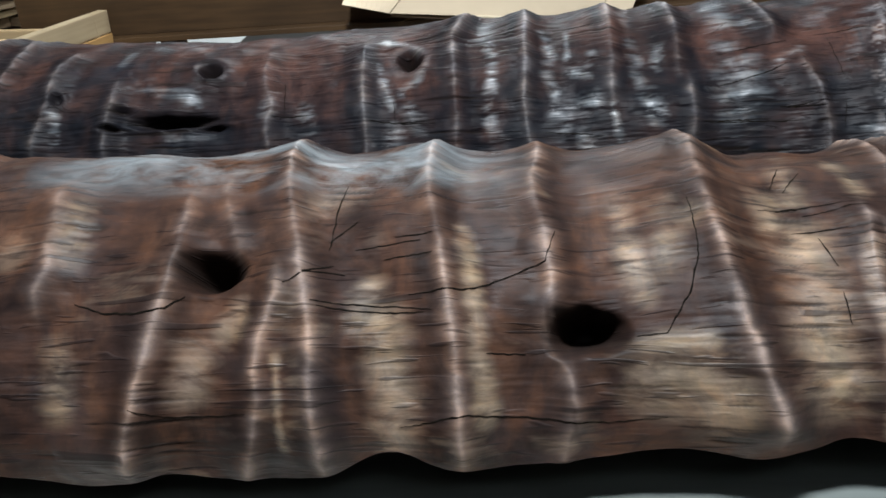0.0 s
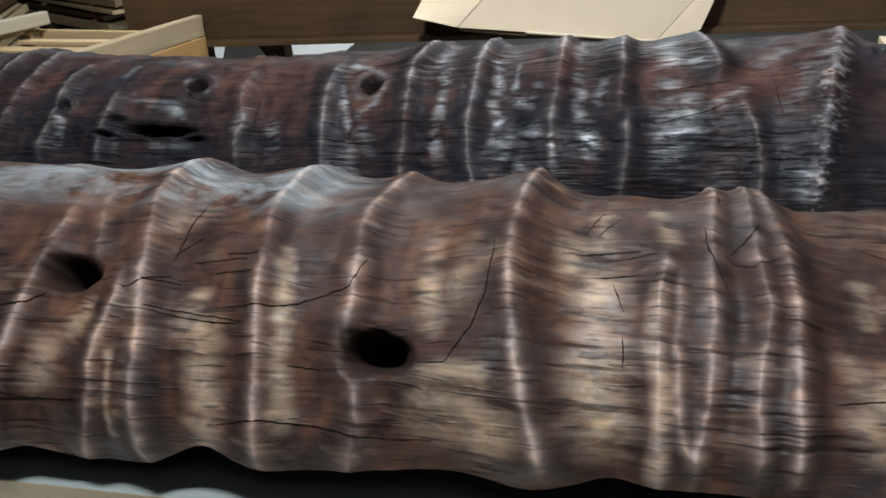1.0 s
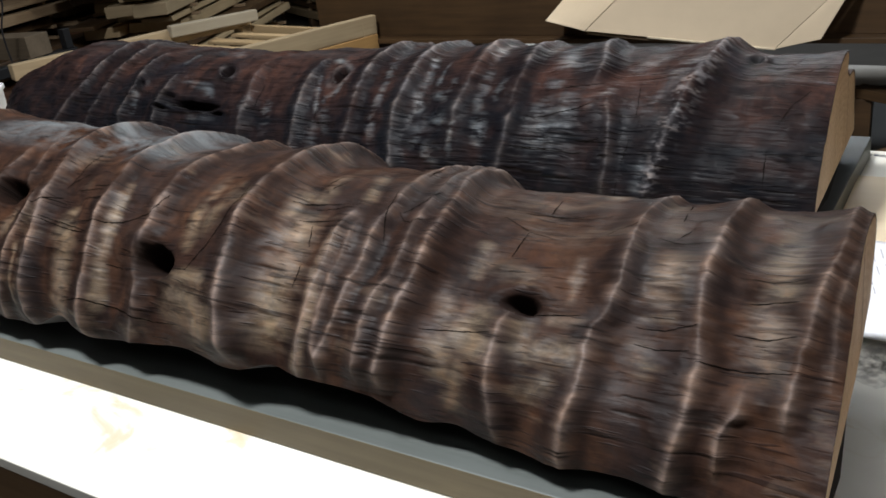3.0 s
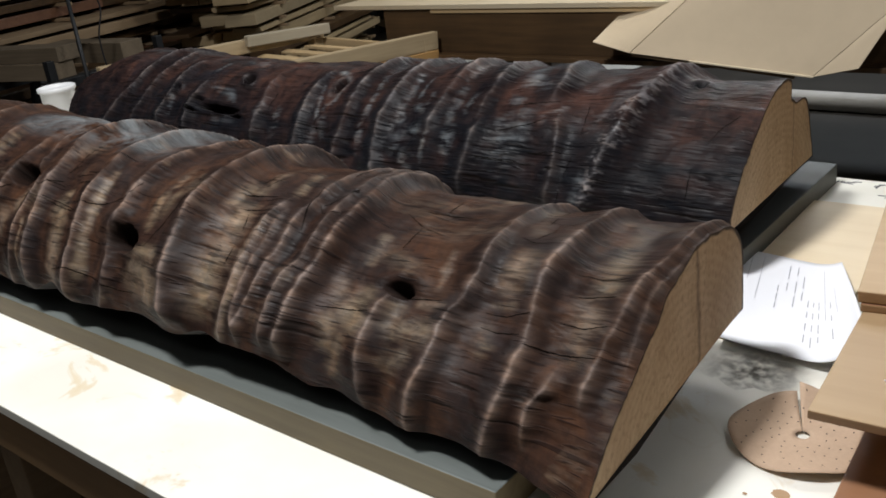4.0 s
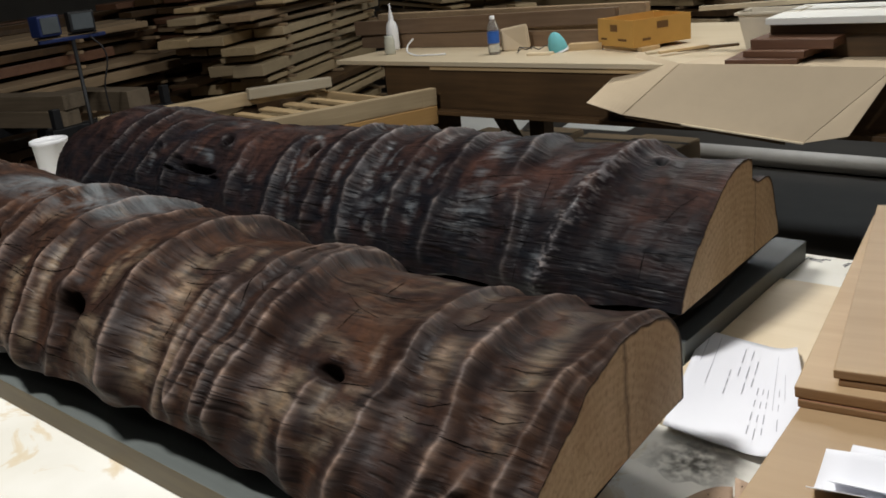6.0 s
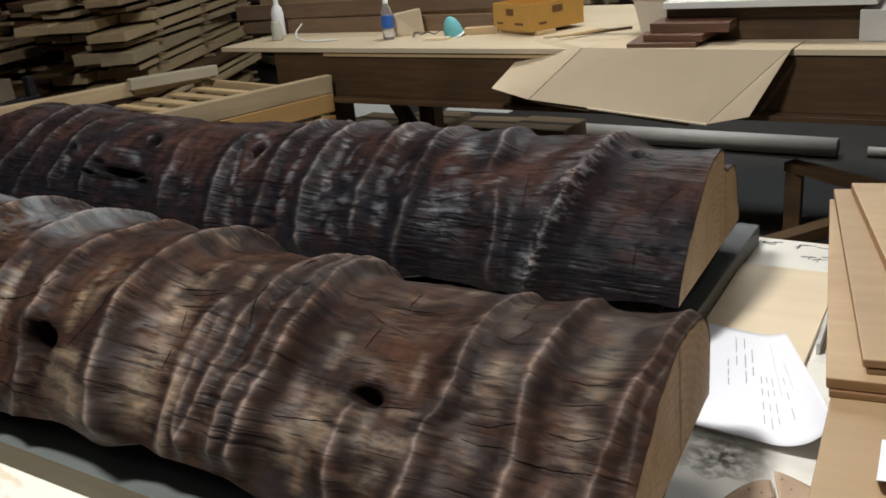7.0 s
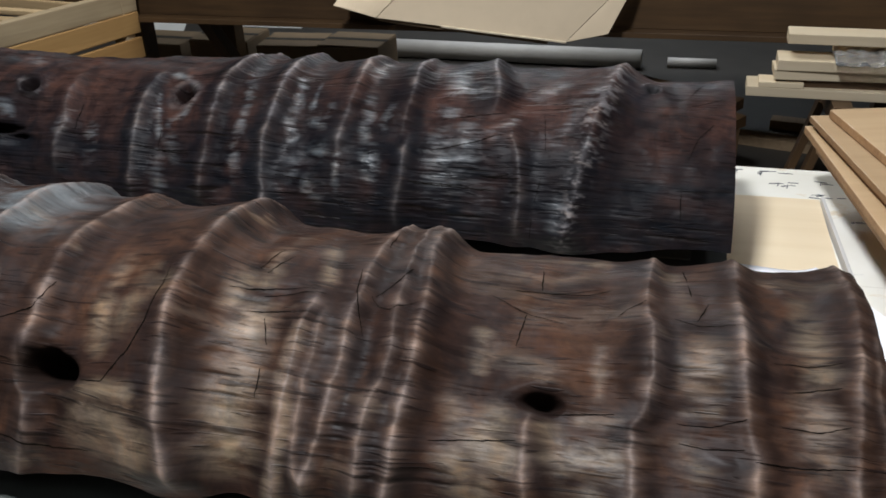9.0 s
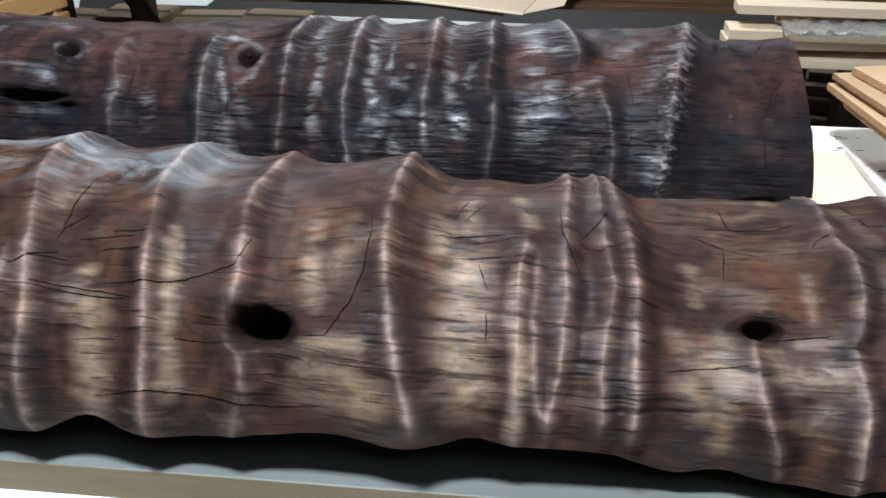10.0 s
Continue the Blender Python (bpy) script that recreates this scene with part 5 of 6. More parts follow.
# flattened carton pushed out over the table edge: a side flap, the long panel and a corner flap, folded along creases
def flat_carton():
    th = 0.004
    flat = thing("flattened_carton", pose(0, 0, 0), "flattened tan cardboard box hanging over the table edge", "cardboard")
    back_l, back_m, back_r = Vector((-1.545, 3.385, TZ + 0.012)), Vector((-1.17, 3.36, TZ + 0.006)), Vector((-0.30, 3.34, TZ + 0.006))
    top_l, top_r = Vector((-1.190, 3.105, TZ + 0.012)), Vector((-0.312, 3.105, TZ + 0.006))
    corner, crease, low_a, low_b, tip = Vector((-1.594, 2.967, -0.022)), Vector((-1.400, 2.960, -0.066)), Vector((-1.40, 2.960, -0.066)), Vector((-0.594, 2.960, -0.142)), Vector((-0.428, 2.967, -0.106))

    def panel(name, a, b, c, d, sag, label="", n=10):
        def at(u, v):
            p = a.lerp(b, u).lerp(d.lerp(c, u), v)
            return p + Vector((0, 0, sag * math.sin(math.pi * u) * math.sin(math.pi * v)))
        bm = sheet(steps(n), steps(6), at, th)
        for f in bm.faces:
            f.smooth = False
        part(name, bm, CARD, flat, label)

    g = Vector((0.004, 0, 0))
    panel("side_flap", back_l, top_l - g, crease - g, corner, 0.004)
    panel("top_flap", back_m, back_r, top_r + Vector((0, 0.003, 0)), top_l + Vector((0, 0.003, 0)), 0.0, "part of the box lying on the table")
    panel("long_panel", top_l, top_r - g, low_b - g, low_a, -0.014)
    panel("corner_flap", top_r, top_r + Vector((0.004, 0, 0)), tip, low_b, 0.004)
    a, b = low_a + Vector((0, -0.004, -0.003)), low_b + Vector((0, -0.004, -0.003))
    m, l = beam(a.lerp(b, 0.35), b, 0, 0)
    part("folded_lip", box(l, 0.012, 0.007, (0, 0, 0), 0.001), CARD_LIP, flat, "pale folded lip").matrix_local = m
    m, l = beam(a + Vector((0, 0.02, -0.012)), b + Vector((-0.08, 0.02, -0.012)), 0, 0)
    part("turned_edge", box(l, 0.006, 0.016, (0, 0, 0), 0.001), CARD_DARK, flat, "dark turned-under edge").matrix_local = m


flat_carton()

# ---- things on the far table ----
def put_beam(name, a, b, w, h, material, label, category, group="", seed=0):
    m, l = beam(a, b, w, h)
    return single(name, box(l, w, h, (0, 0, 0), 0.003, 0.002, seed), material, m, label, category, group)


put_beam("walnut_plank", (-3.72, 3.66, TZ), (-1.95, 3.74, TZ), 0.05, 0.085, WALNUT_PALE, "brown walnut plank on edge", "plank", "walnut planks", 1)
put_beam("walnut_plank", (-3.74, 3.63, TZ + 0.087), (-1.90, 3.80, TZ + 0.110), 0.055, 0.085, WALNUT_PALE, "brown walnut plank resting on another plank", "plank", "walnut planks", 2)
put_beam("pale_batten", (-3.70, 3.82, TZ + 0.0), (-1.80, 3.96, TZ + 0.0), 0.06, 0.20, ROUGH_SAWN, "brown batten behind the walnut planks", "batten", "", 3)


def water_bottle():
    b = thing("water_bottle", pose(-2.46, 3.42, TZ), "clear plastic water bottle with a blue label", "bottle")
    part("body", lathe([(0.0, 0.0), (0.030, 0.0), (0.033, 0.012), (0.0325, 0.05), (0.031, 0.055), (0.0325, 0.06), (0.0325, 0.135), (0.028, 0.155), (0.014, 0.185), (0.013, 0.197)], 28), CLEAR, b)
    part("label", lathe([(0.0331, 0.062), (0.0331, 0.125)], 28), BLUE, b, "blue paper label")
    part("cap", lathe([(0.0145, 0.190), (0.0145, 0.208), (0.0, 0.208)], 20), WHITE_PLASTIC, b, "white screw cap")


water_bottle()


def spray_bottle():
    b = thing("spray_bottle", pose(-3.36, 3.56, TZ), "white plastic squeeze bottle with nozzle", "bottle")
    part("body", lathe([(0.0, 0.0), (0.036, 0.0), (0.038, 0.01), (0.038, 0.13), (0.030, 0.165), (0.016, 0.185), (0.016, 0.2)], 28), WHITE_PLASTIC, b)
    part("nozzle", lathe([(0.016, 0.2), (0.014, 0.215), (0.006, 0.25), (0.004, 0.285), (0.0, 0.286)], 20), WHITE_PLASTIC, b)


spray_bottle()
single("glass_jar", lathe([(0.0, 0.0), (0.03, 0.0), (0.032, 0.01), (0.032, 0.085), (0.026, 0.095), (0.027, 0.11), (0.0, 0.11)], 24), JAR, pose(-3.24, 3.40, TZ), "small cloudy glass jar", "jar")


def respirator():
    r = thing("dust_mask", pose(-2.10, 3.52, TZ), "light turquoise dust mask lying on the table", "mask")
    part("shell", lathe([(0.050, 0.0), (0.052, 0.012), (0.047, 0.05), (0.034, 0.085), (0.016, 0.105), (0.0, 0.110)], 28), TURQUOISE, r)
    part("rim", lathe([(0.050, 0.0), (0.058, 0.002), (0.058, 0.008), (0.052, 0.012)], 28), WHITE_PLASTIC, r, "white rim")
    r.rotation_euler = (0.25, -0.15, 0)


respirator()
single("wood_scrap", box(0.18, 0.07, 0.035, (0, 0, 0), 0.003), PINE, pose(-1.98, 3.60, TZ, 0, 0, 22), "pale wood scrap on the table", "offcut")
single("wood_scrap", box(0.14, 0.05, 0.014, (0, 0, 0), 0.003), PALE_PLY, pose(-2.14, 3.40, TZ, 0, 0, 12), "flat pale wood scrap on the table", "offcut")


def paper_bag():
    bm = box(0.15, 0.08, 0.13, (0, 0, 0), 0.012, 0.018, 7)
    return bm


single("paper_bag", paper_bag(), CARD, pose(-2.42, 3.58, TZ, 0, 0, 30), "crumpled brown paper bag", "bag")


def tube_path(points, r, sides=8):
    """A round wire through points."""
    cu = bpy.data.curves.new("wire", "CURVE")
    cu.dimensions, cu.bevel_depth, cu.bevel_resolution = "3D", r, 3
    sp = cu.splines.new("BEZIER")
    sp.bezier_points.add(len(points) - 1)
    for p, q in zip(sp.bezier_points, points):
        p.co, p.handle_left_type, p.handle_right_type = q, "AUTO", "AUTO"
    ob = bpy.data.objects.new("wire", cu)
    me = bpy.data.meshes.new_from_object(ob)
    bpy.data.objects.remove(ob)
    return me


def wire(name, points, r, material, label, category, parent=None):
    me = tube_path(points, r)
    me.materials.append(material)
    ob = new(name, me)
    if parent:
        ob.parent = parent
        return tagged(ob, label)
    return tagged(ob, label, category)


goggles = thing("safety_glasses", pose(-2.26, 3.44, TZ), "black-framed safety glasses lying on the table", "glasses")
wire("frame", [(-0.07, 0.02, 0.004), (-0.035, 0.0, 0.035), (0.0, 0.0, 0.022), (0.035, 0.0, 0.035), (0.07, 0.02, 0.02)], 0.003, BLACK_PLASTIC, "", "", goggles)
wire("temple", [(-0.07, 0.02, 0.006), (-0.075, 0.09, 0.02), (-0.06, 0.14, 0.005)], 0.0025, BLACK_PLASTIC, "", "", goggles)
wire("temple", [(0.07, 0.02, 0.02), (0.075, 0.09, 0.03), (0.06, 0.14, 0.01)], 0.0025, BLACK_PLASTIC, "", "", goggles)
wire("plastic_strap", [(-3.06, 3.42, TZ + 0.09), (-3.08, 3.38, TZ + 0.04), (-3.0, 3.34, TZ + 0.008), (-2.88, 3.34, TZ + 0.006), (-2.78, 3.38, TZ + 0.006)], 0.005, WHITE_PLASTIC, "white plastic strapping curled on the table", "strap")


def carton_box():
    b = thing("cardboard_box", pose(-1.70, 3.72, TZ + 0.020, 0, 0, -24), "open orange-tan cardboard box with dark print", "box")
    sx, sy, h, t = 0.30, 0.36, 0.135, 0.005
    part("panel", box(sx, t, h, (0, -sy / 2, 0), 0.001), ORANGE_CARD, b)
    part("panel", box(sx, t, h, (0, sy / 2, 0), 0.001), ORANGE_CARD, b)
    part("panel", box(t, sy - t, h, (-sx / 2 + t / 2, 0, 0), 0.001), ORANGE_CARD, b)
    part("panel", box(t, sy - t, h, (sx / 2 - t / 2, 0, 0), 0.001), ORANGE_CARD, b)
    part("bottom", box(sx - 0.012, sy - 0.012, t, (0, 0, 0), 0.001), ORANGE_CARD, b)
    for k, (dx, dz, w, hh) in enumerate(((-0.01, 0.075, 0.06, 0.035), (-0.095, 0.03, 0.05, 0.010), (0.06, 0.03, 0.07, 0.012))):
        part("print_mark", box(w, 0.0012, hh, (dx, -sy / 2 - t / 2 - 0.0012, dz), 0), PRINT_BROWN, b, "dark brown printed mark")
    for k, (dy, dz, w, hh) in enumerate(((0.0, 0.08, 0.07, 0.035), (-0.10, 0.03, 0.05, 0.012))):
        part("print_mark", box(0.0012, w, hh, (sx / 2 + 0.0014, dy, dz), 0), PRINT_BROWN, b, "dark brown printed mark")
    return b


carton_box()
single("wood_scrap", box(0.30, 0.12, 0.019, (0, 0, 0), 0.003), PINE, pose(-1.72, 3.62, TZ, 0, 0, -20), "pale board under the cardboard box", "offcut")
for k, (px, py, r, sx) in enumerate(((-1.42, 3.55, 50, 0.34), (-1.30, 3.62, 42, 0.30), (-1.36, 3.48, 56, 0.26))):
    single("wood_strip", box(sx, 0.022, 0.012, (0, 0, 0), 0.002), (PALE_PLY, OLD_BROWN, PINE)[k], pose(px, py, TZ + 0.0005 + 0.0125 * (k == 2), 0, 0, r), "thin wood strip among scraps", "strip", "wood strips")


def planter():
    b = thing("plastic_bin", pose(-0.98, 3.62, TZ, 0, 0, 4), "pale tapered plastic bin with a rim", "bin")
    bm = bmesh.new()
    rings = []
    for sx, sy, z in ((0.20, 0.14, 0.0), (0.27, 0.19, 0.165), (0.30, 0.215, 0.165), (0.30, 0.215, 0.18), (0.265, 0.185, 0.18), (0.195, 0.135, 0.006)):
        rings.append([bm.verts.new((cx * sx / 2, cy * sy / 2, z)) for cx, cy in ((-1, -1), (1, -1), (1, 1), (-1, 1))])
    for a, c in zip(rings, rings[1:]):
        for k in range(4):
            bm.faces.new((a[k], a[(k + 1) % 4], c[(k + 1) % 4], c[k]))
    bm.faces.new(rings[0][::-1])
    bm.faces.new(rings[-1])
    bmesh.ops.bevel(bm, geom=[e for e in bm.edges], offset=0.004, segments=2, affect="EDGES")
    part("body", bm, CREAM_PLASTIC, b)


planter()
# dark lumber pile with a pale slab on top
for k, (x, y, z, sx, sy, sz, rot, mt, lab) in enumerate((
        (-0.86, 3.30, TZ + 0.0, 0.30, 0.34, 0.028, 5, WALNUT, "dark walnut board end"),
        (-0.80, 3.34, TZ + 0.029, 0.26, 0.34, 0.028, -3, WALNUT, "red-brown walnut board end"),
        (-0.76, 3.42, TZ + 0.058, 0.34, 0.40, 0.040, 2, WALNUT, "red-brown walnut board end"),
        (-0.42, 3.62, TZ + 0.0, 0.66, 0.45, 0.10, 2, OLD_BROWN, "stack of dark boards"),
        (-0.50, 3.60, TZ + 0.101, 0.80, 0.45, 0.045, 1, OLD_BROWN, "dark board in a stack"))):
    single("walnut_board", box(sx, sy, sz, (0, 0, 0), 0.003, 0.002, k), mt, pose(x, y, z, 0, 0, rot), lab, "board", "dark lumber pile")
single("foam_slab", box(0.86, 0.50, 0.03, (0, 0, 0), 0.004, 0.002, 3), WHITE_BOARD, pose(-0.47, 3.56, TZ + 0.1475, 0, 0, 1.5), "white slab lying on the dark boards", "slab")
put_beam("long_batten", (-1.32, 3.58, TZ + 0.185), (0.25, 3.66, TZ + 0.24), 0.05, 0.022, PALE_PLY, "long pale batten laid over the bin", "batten", "", 5)
single("grey_carton", box(0.20, 0.30, 0.125, (0, 0, 0), 0.004, 0.002, 6), GREY_WHITE, pose(0.02, 3.48, TZ + 0.001, 0, 0, -6), "pale grey carton at the table edge", "box")
for k in range(4):
    put_beam("pale_batten", (0.16 + 0.09 * k, 3.22 + 0.01 * k, TZ + 0.012 * (k % 2) + 0.001), (0.42 + 0.10 * k, 4.05, TZ + 0.012 * (k % 2) + 0.001), 0.035, 0.012 + 0.004 * (k % 3), (PALE_PLY, GREY_WHITE)[k % 2], "pale thin batten on the table", "batten", "battens on the table", 10 + k)
for k in range(2):
    put_beam("dark_batten", (0.10 + 0.05 * k, 3.24, TZ + 0.001), (0.30 + 0.06 * k, 3.9, TZ + 0.001), 0.03, 0.02, OLD_BROWN, "dark thin batten on the table", "batten", "battens on the table", 20 + k)

# ---- pale boards on trestles between bench and table ----
for k, (x, y, z, sx, sy, sz, rot, mt) in enumerate((
        (0.115, 2.86, -0.275, 1.6, 0.14, 0.034, -2, PALE_PLY),
        (0.215, 2.87, -0.2405, 1.6, 0.12, 0.030, 0, OLD_BROWN),
        (0.205, 2.86, -0.210, 1.6, 0.13, 0.036, 1, PALE_PLY),
        (0.215, 2.86, -0.1735, 1.6, 0.14, 0.036, -1, PALE_PLY),
        (0.245, 2.90, -0.090, 1.5, 0.11, 0.040, -2, PALE_PLY),
        (0.42, 2.92, -0.137, 0.5, 0.10, 0.046, 3, PINE))):
    single("pale_board", box(sx, sy, sz, (sx / 2, 0, 0), 0.003, 0.002, 40 + k), mt, pose(x, y, z, 0, 0, rot), "pale sawn board in a stack on trestles", "board", "boards on trestles")
single("pale_board", box(0.16, 0.10, 0.020, (0.08, 0, 0), 0.003), PALE_PLY, pose(0.155, 2.84, -0.2405, 0, 0, -2), "short pale offcut in the board stack", "offcut")


def bubble_wrap():
    bm = sheet(steps(40), steps(16), lambda u, v: Vector((u * 0.45, (v - 0.5) * 0.17, 0.010 + 0.010 * math.sin(37 * u) * math.sin(23 * v) + 0.014 * noise.noise(Vector((9 * u, 5 * v, 1))) + 0.02 * math.sin(math.pi * v))), 0.001)
    return bm


single("plastic_wrap", bubble_wrap(), WRAP, pose(0.40, 2.80, -0.135, 0, 0, 0), "crumpled clear plastic wrap on the boards", "plastic wrap")
for x in (0.45, 1.6):
    tr = thing("trestle", pose(x, 2.87, FLOOR), "dark timber trestle under the board stack", "trestle", "trestles")
    part("top_rail", box(0.07, 0.35, 0.08, (0, 0, 0.503), 0.004), OLD_BROWN, tr)
    for dx, dy in ((-0.12, -0.13), (0.12, -0.13), (-0.12, 0.13), (0.12, 0.13)):
        m, l = beam((dx * 0.3, dy, 0.51), (dx * 1.4, dy, 0.02), 0, 0)
        ob = part("leg", box(l, 0.06, 0.03, (0, 0, -0.015), 0.003), OLD_BROWN, tr)
        ob.matrix_local = m

# ---- pallet crate behind the charred log ----
crate = thing("pallet_crate", pose(0, 0, 0), "open crate of weathered pine beams and slats", "crate")


def crate_beam(a, b, w, h, material, name="rail", label="", seed=0):
    m, l = beam(a, b, w, h)
    ob = part(name, box(l, w, h, (0, 0, -h), 0.006, 0.003, seed), material, crate, label)
    ob.matrix_local = m
    return ob


crate_beam((-2.67, 3.12, -0.005), (-2.98, 1.60, 0.030), 0.045, 0.095, WEATHERED, "rail", "weathered pine beam", 1)
crate_beam((-3.50, 3.06, 0.035), (-3.80, 1.75, 0.06), 0.05, 0.075, WEATHERED, "rail", "weathered pine beam", 2)
crate_beam((-3.42, 3.04, 0.055), (-3.58, 2.55, 0.065), 0.05, 0.06, BLEACHED, "rail", "bleached beam end", 3)
crate_beam((-2.70, 3.02, -0.06), (-3.48, 3.05, -0.035), 0.03, 0.08, PINE, "end_board", "", 4)
for k in range(9):
    t = k / 8.0
    crate_beam((-2.71 - 0.27 * t, 2.90 - 1.2 * t, -0.075), (-3.50 - 0.27 * t, 2.93 - 1.2 * t, -0.055), 0.06, 0.018, PINE, "slat", "", 10 + k)
for k in range(3):
    crate_beam((-2.655, 3.11, -0.105 - 0.115 * k), (-2.965, 1.62, -0.075 - 0.115 * k), 0.022, 0.10, PINE_GOLD, "side_board", "golden pine side board", 30 + k)
for a in ((-2.70, 3.05), (-3.50, 3.0), (-2.96, 1.7), (-3.78, 1.85)):
    ob = part("post", box(0.07, 0.07, 0.83, (a[0], a[1], FLOOR), 0.004), WEATHERED, crate)

# ---- floor behind ----
single("white_tube", lathe([(0.0, 0.0), (0.06, 0.0), (0.06, 1.9), (0.05, 1.9), (0.05, 1.6), (0.0, 1.6)], 24), GREY_WHITE, Matrix.Translation((-2.28, 5.12, FLOOR + 0.0605)) @ pose(0, 0, 0, 0, 90, -2), "long white cardboard tube on the floor", "tube")
single("white_tube", lathe([(0.0, 0.0), (0.03, 0.0), (0.03, 0.30), (0.0, 0.30)], 16), GREY_WHITE, Matrix.Translation((-0.22, 5.12, FLOOR + 0.0305)) @ pose(0, 0, 0, 0, 90, 0), "pale pipe on the floor", "pipe")


def floor_sheet(name, pts, material, label):
    bm = bmesh.new()
    bm.faces.new([bm.verts.new((x, y, 0.006)) for x, y in pts])
    r = bmesh.ops.extrude_face_region(bm, geom=list(bm.faces))
    for v in r["geom"]:
        if isinstance(v, bmesh.types.BMVert):
            v.co.z = 0.0005
    bmesh.ops.recalc_face_normals(bm, faces=bm.faces)
    return single(name, bm, material, pose(0, 0, FLOOR), label, "sheet")


floor_sheet("white_sheet", [(-5.3, 6.4), (-4.25, 6.35), (-3.9, 5.55), (-4.6, 5.25)], WHITE_BOARD, "white sheet lying on the floor")
floor_sheet("white_sheet", [(-3.75, 6.3), (-3.0, 6.3), (-3.0, 5.75), (-3.6, 5.75)], WHITE_BOARD, "white sheet lying on the floor")
for k in range(4):
    put_beam("floor_timber", (0.0 + 0.35 * k, 3.9 + 0.2 * k, FLOOR), (1.4 + 0.2 * k, 3.55 + 0.28 * k, FLOOR), 0.09, 0.05, ROUGH_SAWN, "rough timber lying on the floor", "timber", "timbers on the floor", 60 + k)
put_beam("floor_timber", (-0.25, 2.55, FLOOR + 0.36), (0.12, 3.10, FLOOR + 0.36), 0.07, 0.045, OLD_BROWN, "rough timber on a low frame", "timber", "timbers on the floor", 66)
put_beam("floor_timber", (0.12, 3.14, FLOOR + 0.4061), (-0.35, 3.42, FLOOR + 0.4061), 0.07, 0.045, OLD_BROWN, "rough timber on a low frame", "timber", "timbers on the floor", 67)
for x, y, h in ((-0.22, 2.59, 0.36), (0.09, 3.07, 0.36), (-0.32, 3.40, 0.406)):
    single("short_post", box(0.07, 0.07, h, (0, 0, 0), 0.003), OLD_BROWN, pose(x, y, FLOOR), "short rough post of a low frame", "post", "low frame posts")
for k in range(4):
    box_h = 0.17 + 0.03 * (k % 2)
    ct = thing("carton", pose(-3.55 + 0.46 * k, 4.75 + 0.03 * (k % 3), FLOOR, 0, 0, 3 * (k % 3) - 3), "grimy brown carton on the floor under the table", "box", "cartons under the table")
    part("body", box(0.42, 0.34, box_h, (0, 0, 0), 0.006, 0.004, k), CARD_DARK, ct)
    for side in (-1, 1):
        part("flap", box(0.41, 0.165, 0.004, (0, side * 0.084, box_h + 0.0045), 0.001), CARD_DARK, ct)
    part("tape", box(0.42, 0.05, 0.0006, (0, 0, box_h + 0.009), 0), CARD_BLACK, ct, "dirty brown tape")


# ---- lumber stacks ----
def lumber_stack(x, y, turn, layers, wide, length, seed, tone, label, group):
    """Sawn planks on stickers, layer by layer, with uneven ends."""
    rnd = random.Random(seed)
    st = thing("lumber_stack", pose(x, y, FLOOR, 0, 0, turn), label, "lumber stack", group)
    z = 0.0
    for k in (0.15, 0.5, 0.85):
        part("bearer", box(wide * 1.02, 0.09, 0.09, (wide / 2, length * k, 0), 0.004), OLD_BROWN, st)
    z = 0.0905
    for lay in range(layers):
        h = rnd.choice((0.035, 0.05, 0.06, 0.075))
        px = rnd.uniform(-0.05, 0.06)
        while px < wide - 0.12:
            w = rnd.uniform(0.16, 0.33)
            l = length * rnd.uniform(0.82, 1.05)
            off = rnd.uniform(-0.26, 0.26)
            b = part("plank", box(w - 0.012, l, h, (0, l / 2, 0), 0.006, 0.007, rnd.randrange(9999)), rnd.choice(tone), st)
            b.location = (px + w / 2, off, z)
            b.rotation_euler = (0, rnd.uniform(-0.01, 0.01), rnd.uniform(-0.05, 0.05))
            px += w
        z += h + 0.0085
        if lay < layers - 1:
            for k in (0.12, 0.5, 0.88):
                part("sticker", box(wide, 0.04, 0.022, (wide / 2, length * k + rnd.uniform(-0.03, 0.03), 0), 0.002), ROUGH_SAWN, st).location = (0, 0, z - 0.004)
            z += 0.0225
    return st


BROWNS = [ROUGH_SAWN, ROUGH_SAWN, WEATHERED, OLD_BROWN, PINE_Y]
PALES = [ROUGH_SAWN, WEATHERED, PINE_Y, WEATHERED, PINE_Y, OLD_BROWN]
DARKS = [OLD_BROWN, WALNUT, OLD_BROWN, ROUGH_SAWN, WALNUT]
lumber_stack(-5.75, 3.55, 24, 15, 0.85, 2.6, 5, PALES, "tall stack of rough planks on stickers", "lumber stacks")
lumber_stack(-6.9, 3.7, 18, 16, 0.9, 2.6, 6, DARKS, "tall stack of rough planks on stickers", "lumber stacks")
lumber_stack(-6.3, 1.65, 14, 13, 0.75, 2.0, 7, DARKS, "stack of short rough timbers on stickers", "lumber stacks")
lumber_stack(-7.6, 1.2, 8, 14, 1.0, 2.4, 8, DARKS, "stack of dark rough timbers on stickers", "lumber stacks")
lumber_stack(-5.3, 6.3, 60, 14, 0.9, 2.6, 9, BROWNS, "stack of rough planks on stickers", "lumber stacks")
lumber_stack(-3.2, 7.6, 75, 12, 0.9, 2.6, 10, BROWNS, "stack of rough planks on stickers", "lumber stacks")


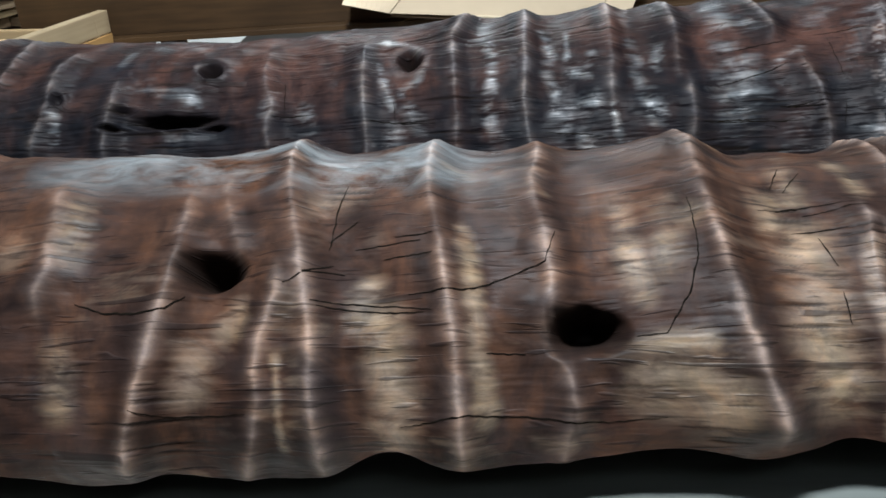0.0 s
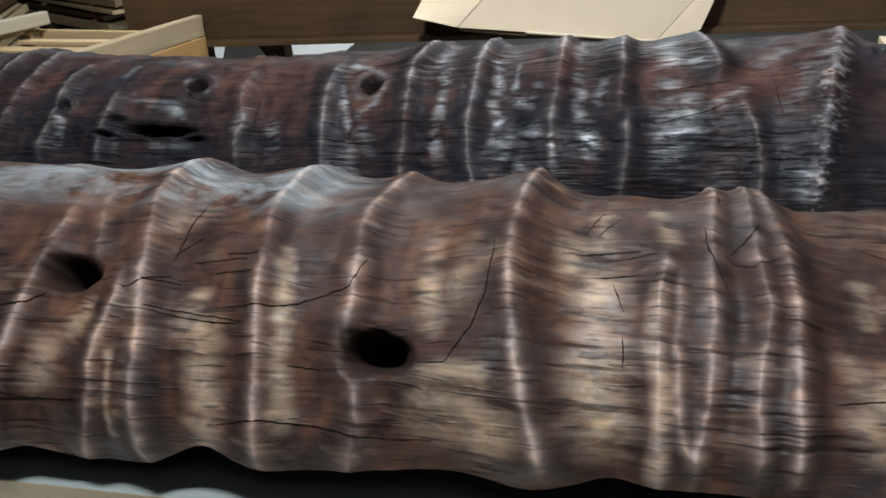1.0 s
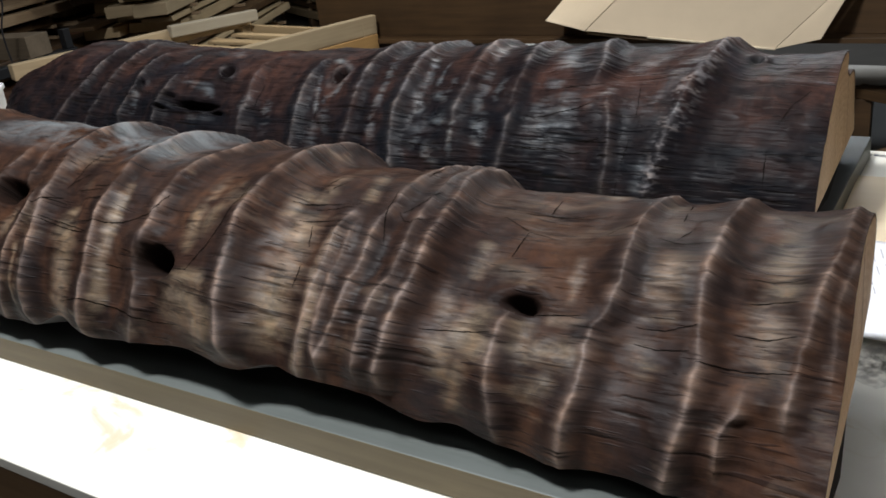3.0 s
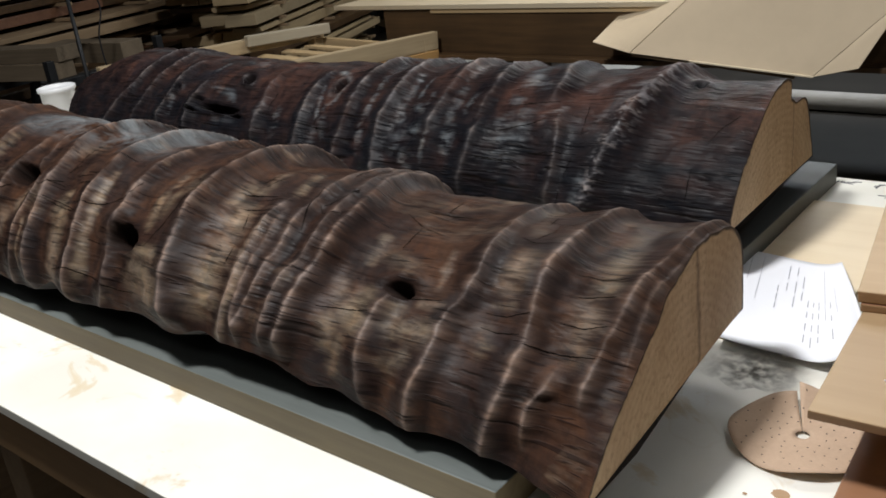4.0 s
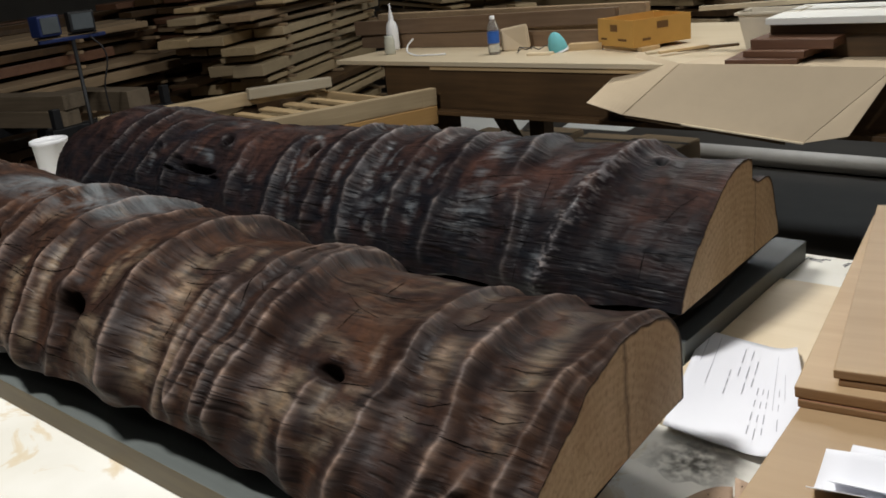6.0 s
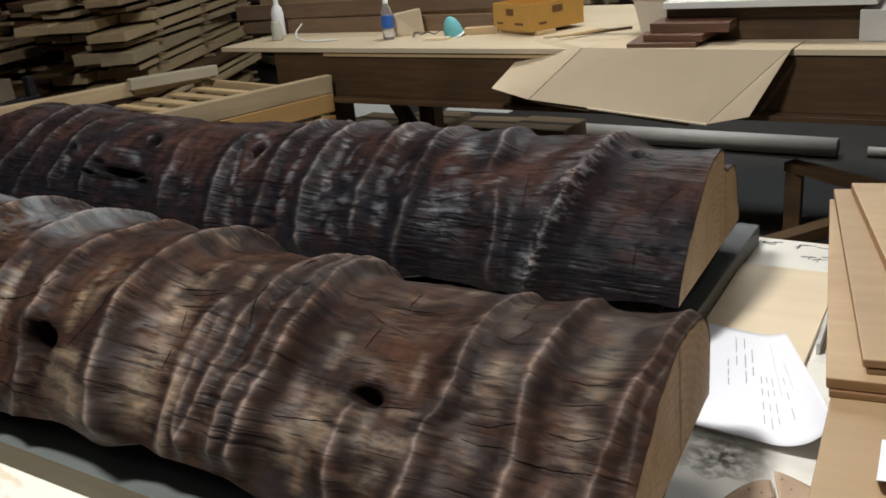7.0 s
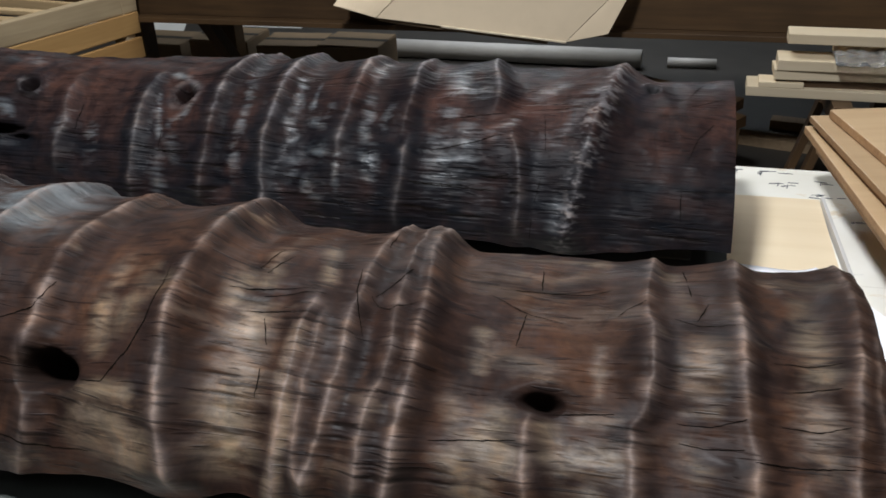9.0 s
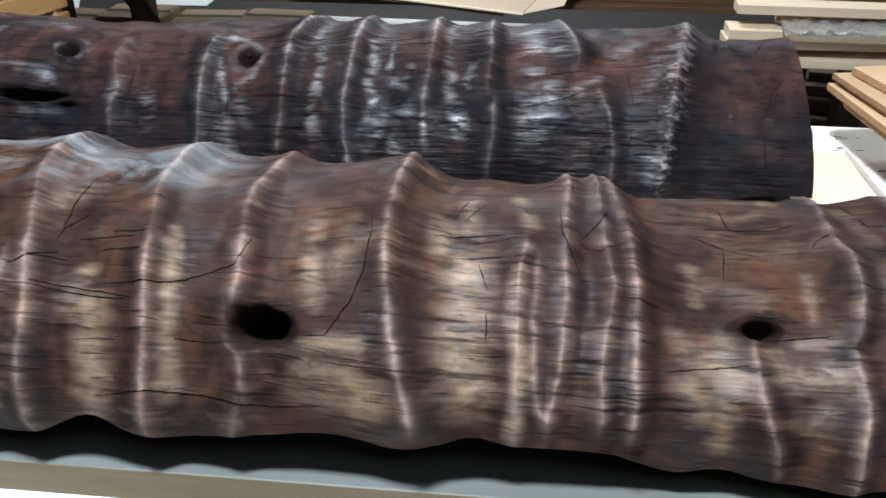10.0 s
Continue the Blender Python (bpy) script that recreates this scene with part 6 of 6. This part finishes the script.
# ---- work light on its stand, and steel trestles ----
def work_light():
    w = thing("work_light", pose(-4.60, 2.12, FLOOR), "twin-head work light on a steel stand", "work light")
    part("post", lathe([(0.0, 0.0), (0.012, 0.0), (0.012, 1.28), (0.0, 1.28)], 16), STEEL_DARK, w)
    for k in range(3):
        a = 2.1 * k + 0.4
        m, l = beam((0, 0, 0.35), (0.42 * math.cos(a), 0.42 * math.sin(a), 0.01), 0, 0)
        part("leg", box(l, 0.02, 0.012, (0, 0, 0), 0.002), STEEL_DARK, w).matrix_local = m
    part("crossbar", box(0.03, 0.42, 0.022, (0, 0, 1.27), 0.004), BLUE_STEEL, w, "blue crossbar")
    for dy, tilt, mt in ((-0.15, 10, BLUE_STEEL), (0.07, -12, STEEL_DARK)):
        head = part("lamp_head", box(0.09, 0.15, 0.12, (0, 0, 0), 0.012), mt, w)
        head.matrix_local = pose(0, dy, 1.31, 0, 0, tilt)
        part("glass", box(0.006, 0.12, 0.09, (0.048, 0, 0.016), 0.002), LENS_GLASS, head, "pale lamp glass")
        part("bracket", box(0.02, 0.165, 0.012, (0, 0, -0.014), 0.002), STEEL_DARK, head)
    wire("cable", [(0.02, 0.1, 1.28), (0.05, 0.16, 1.18), (0.03, 0.12, 0.95), (0.04, 0.16, 0.6), (0.1, 0.3, 0.02)], 0.005, BLACK_PLASTIC, "", "", w)


work_light()


def steel_trestle(x, y, turn):
    tr = thing("steel_trestle", pose(x, y, FLOOR, 0, 0, turn), "dark steel trestle carrying dull timbers", "trestle", "steel trestles")
    part("top_rail", box(0.09, 0.9, 0.06, (0, 0, 0.70), 0.006), STEEL_DARK, tr)
    for dy in (-0.4, 0.4):
        for dx in (-0.16, 0.16):
            m, l = beam((dx * 0.25, dy, 0.70), (dx * 1.5, dy, 0.0), 0, 0)
            part("leg", box(l, 0.05, 0.04, (0, 0, -0.02), 0.004), STEEL_DARK, tr).matrix_local = m
        part("stop", box(0.05, 0.05, 0.12, (0.02, dy, 0.761), 0.004), STEEL_DARK, tr)
    part("stretcher", box(0.03, 0.8, 0.03, (0.12, 0, 0.30), 0.003), STEEL_DARK, tr)
    return tr


steel_trestle(-4.75, 2.35, 4)
steel_trestle(-5.25, 1.75, 6)
for k, (a, b, h) in enumerate((((-4.72, 2.05, -0.099), (-5.9, 1.75, -0.099), 0.10), ((-4.72, 2.10, 0.003), (-5.9, 1.80, 0.003), 0.085), ((-4.74, 2.55, -0.099), (-5.5, 2.45, -0.099), 0.13))):
    put_beam("squared_timber", a, b, 0.17, h, DULL_TIMBER, "dull squared timber resting on steel trestles", "timber", "timbers on trestles", 70 + k)
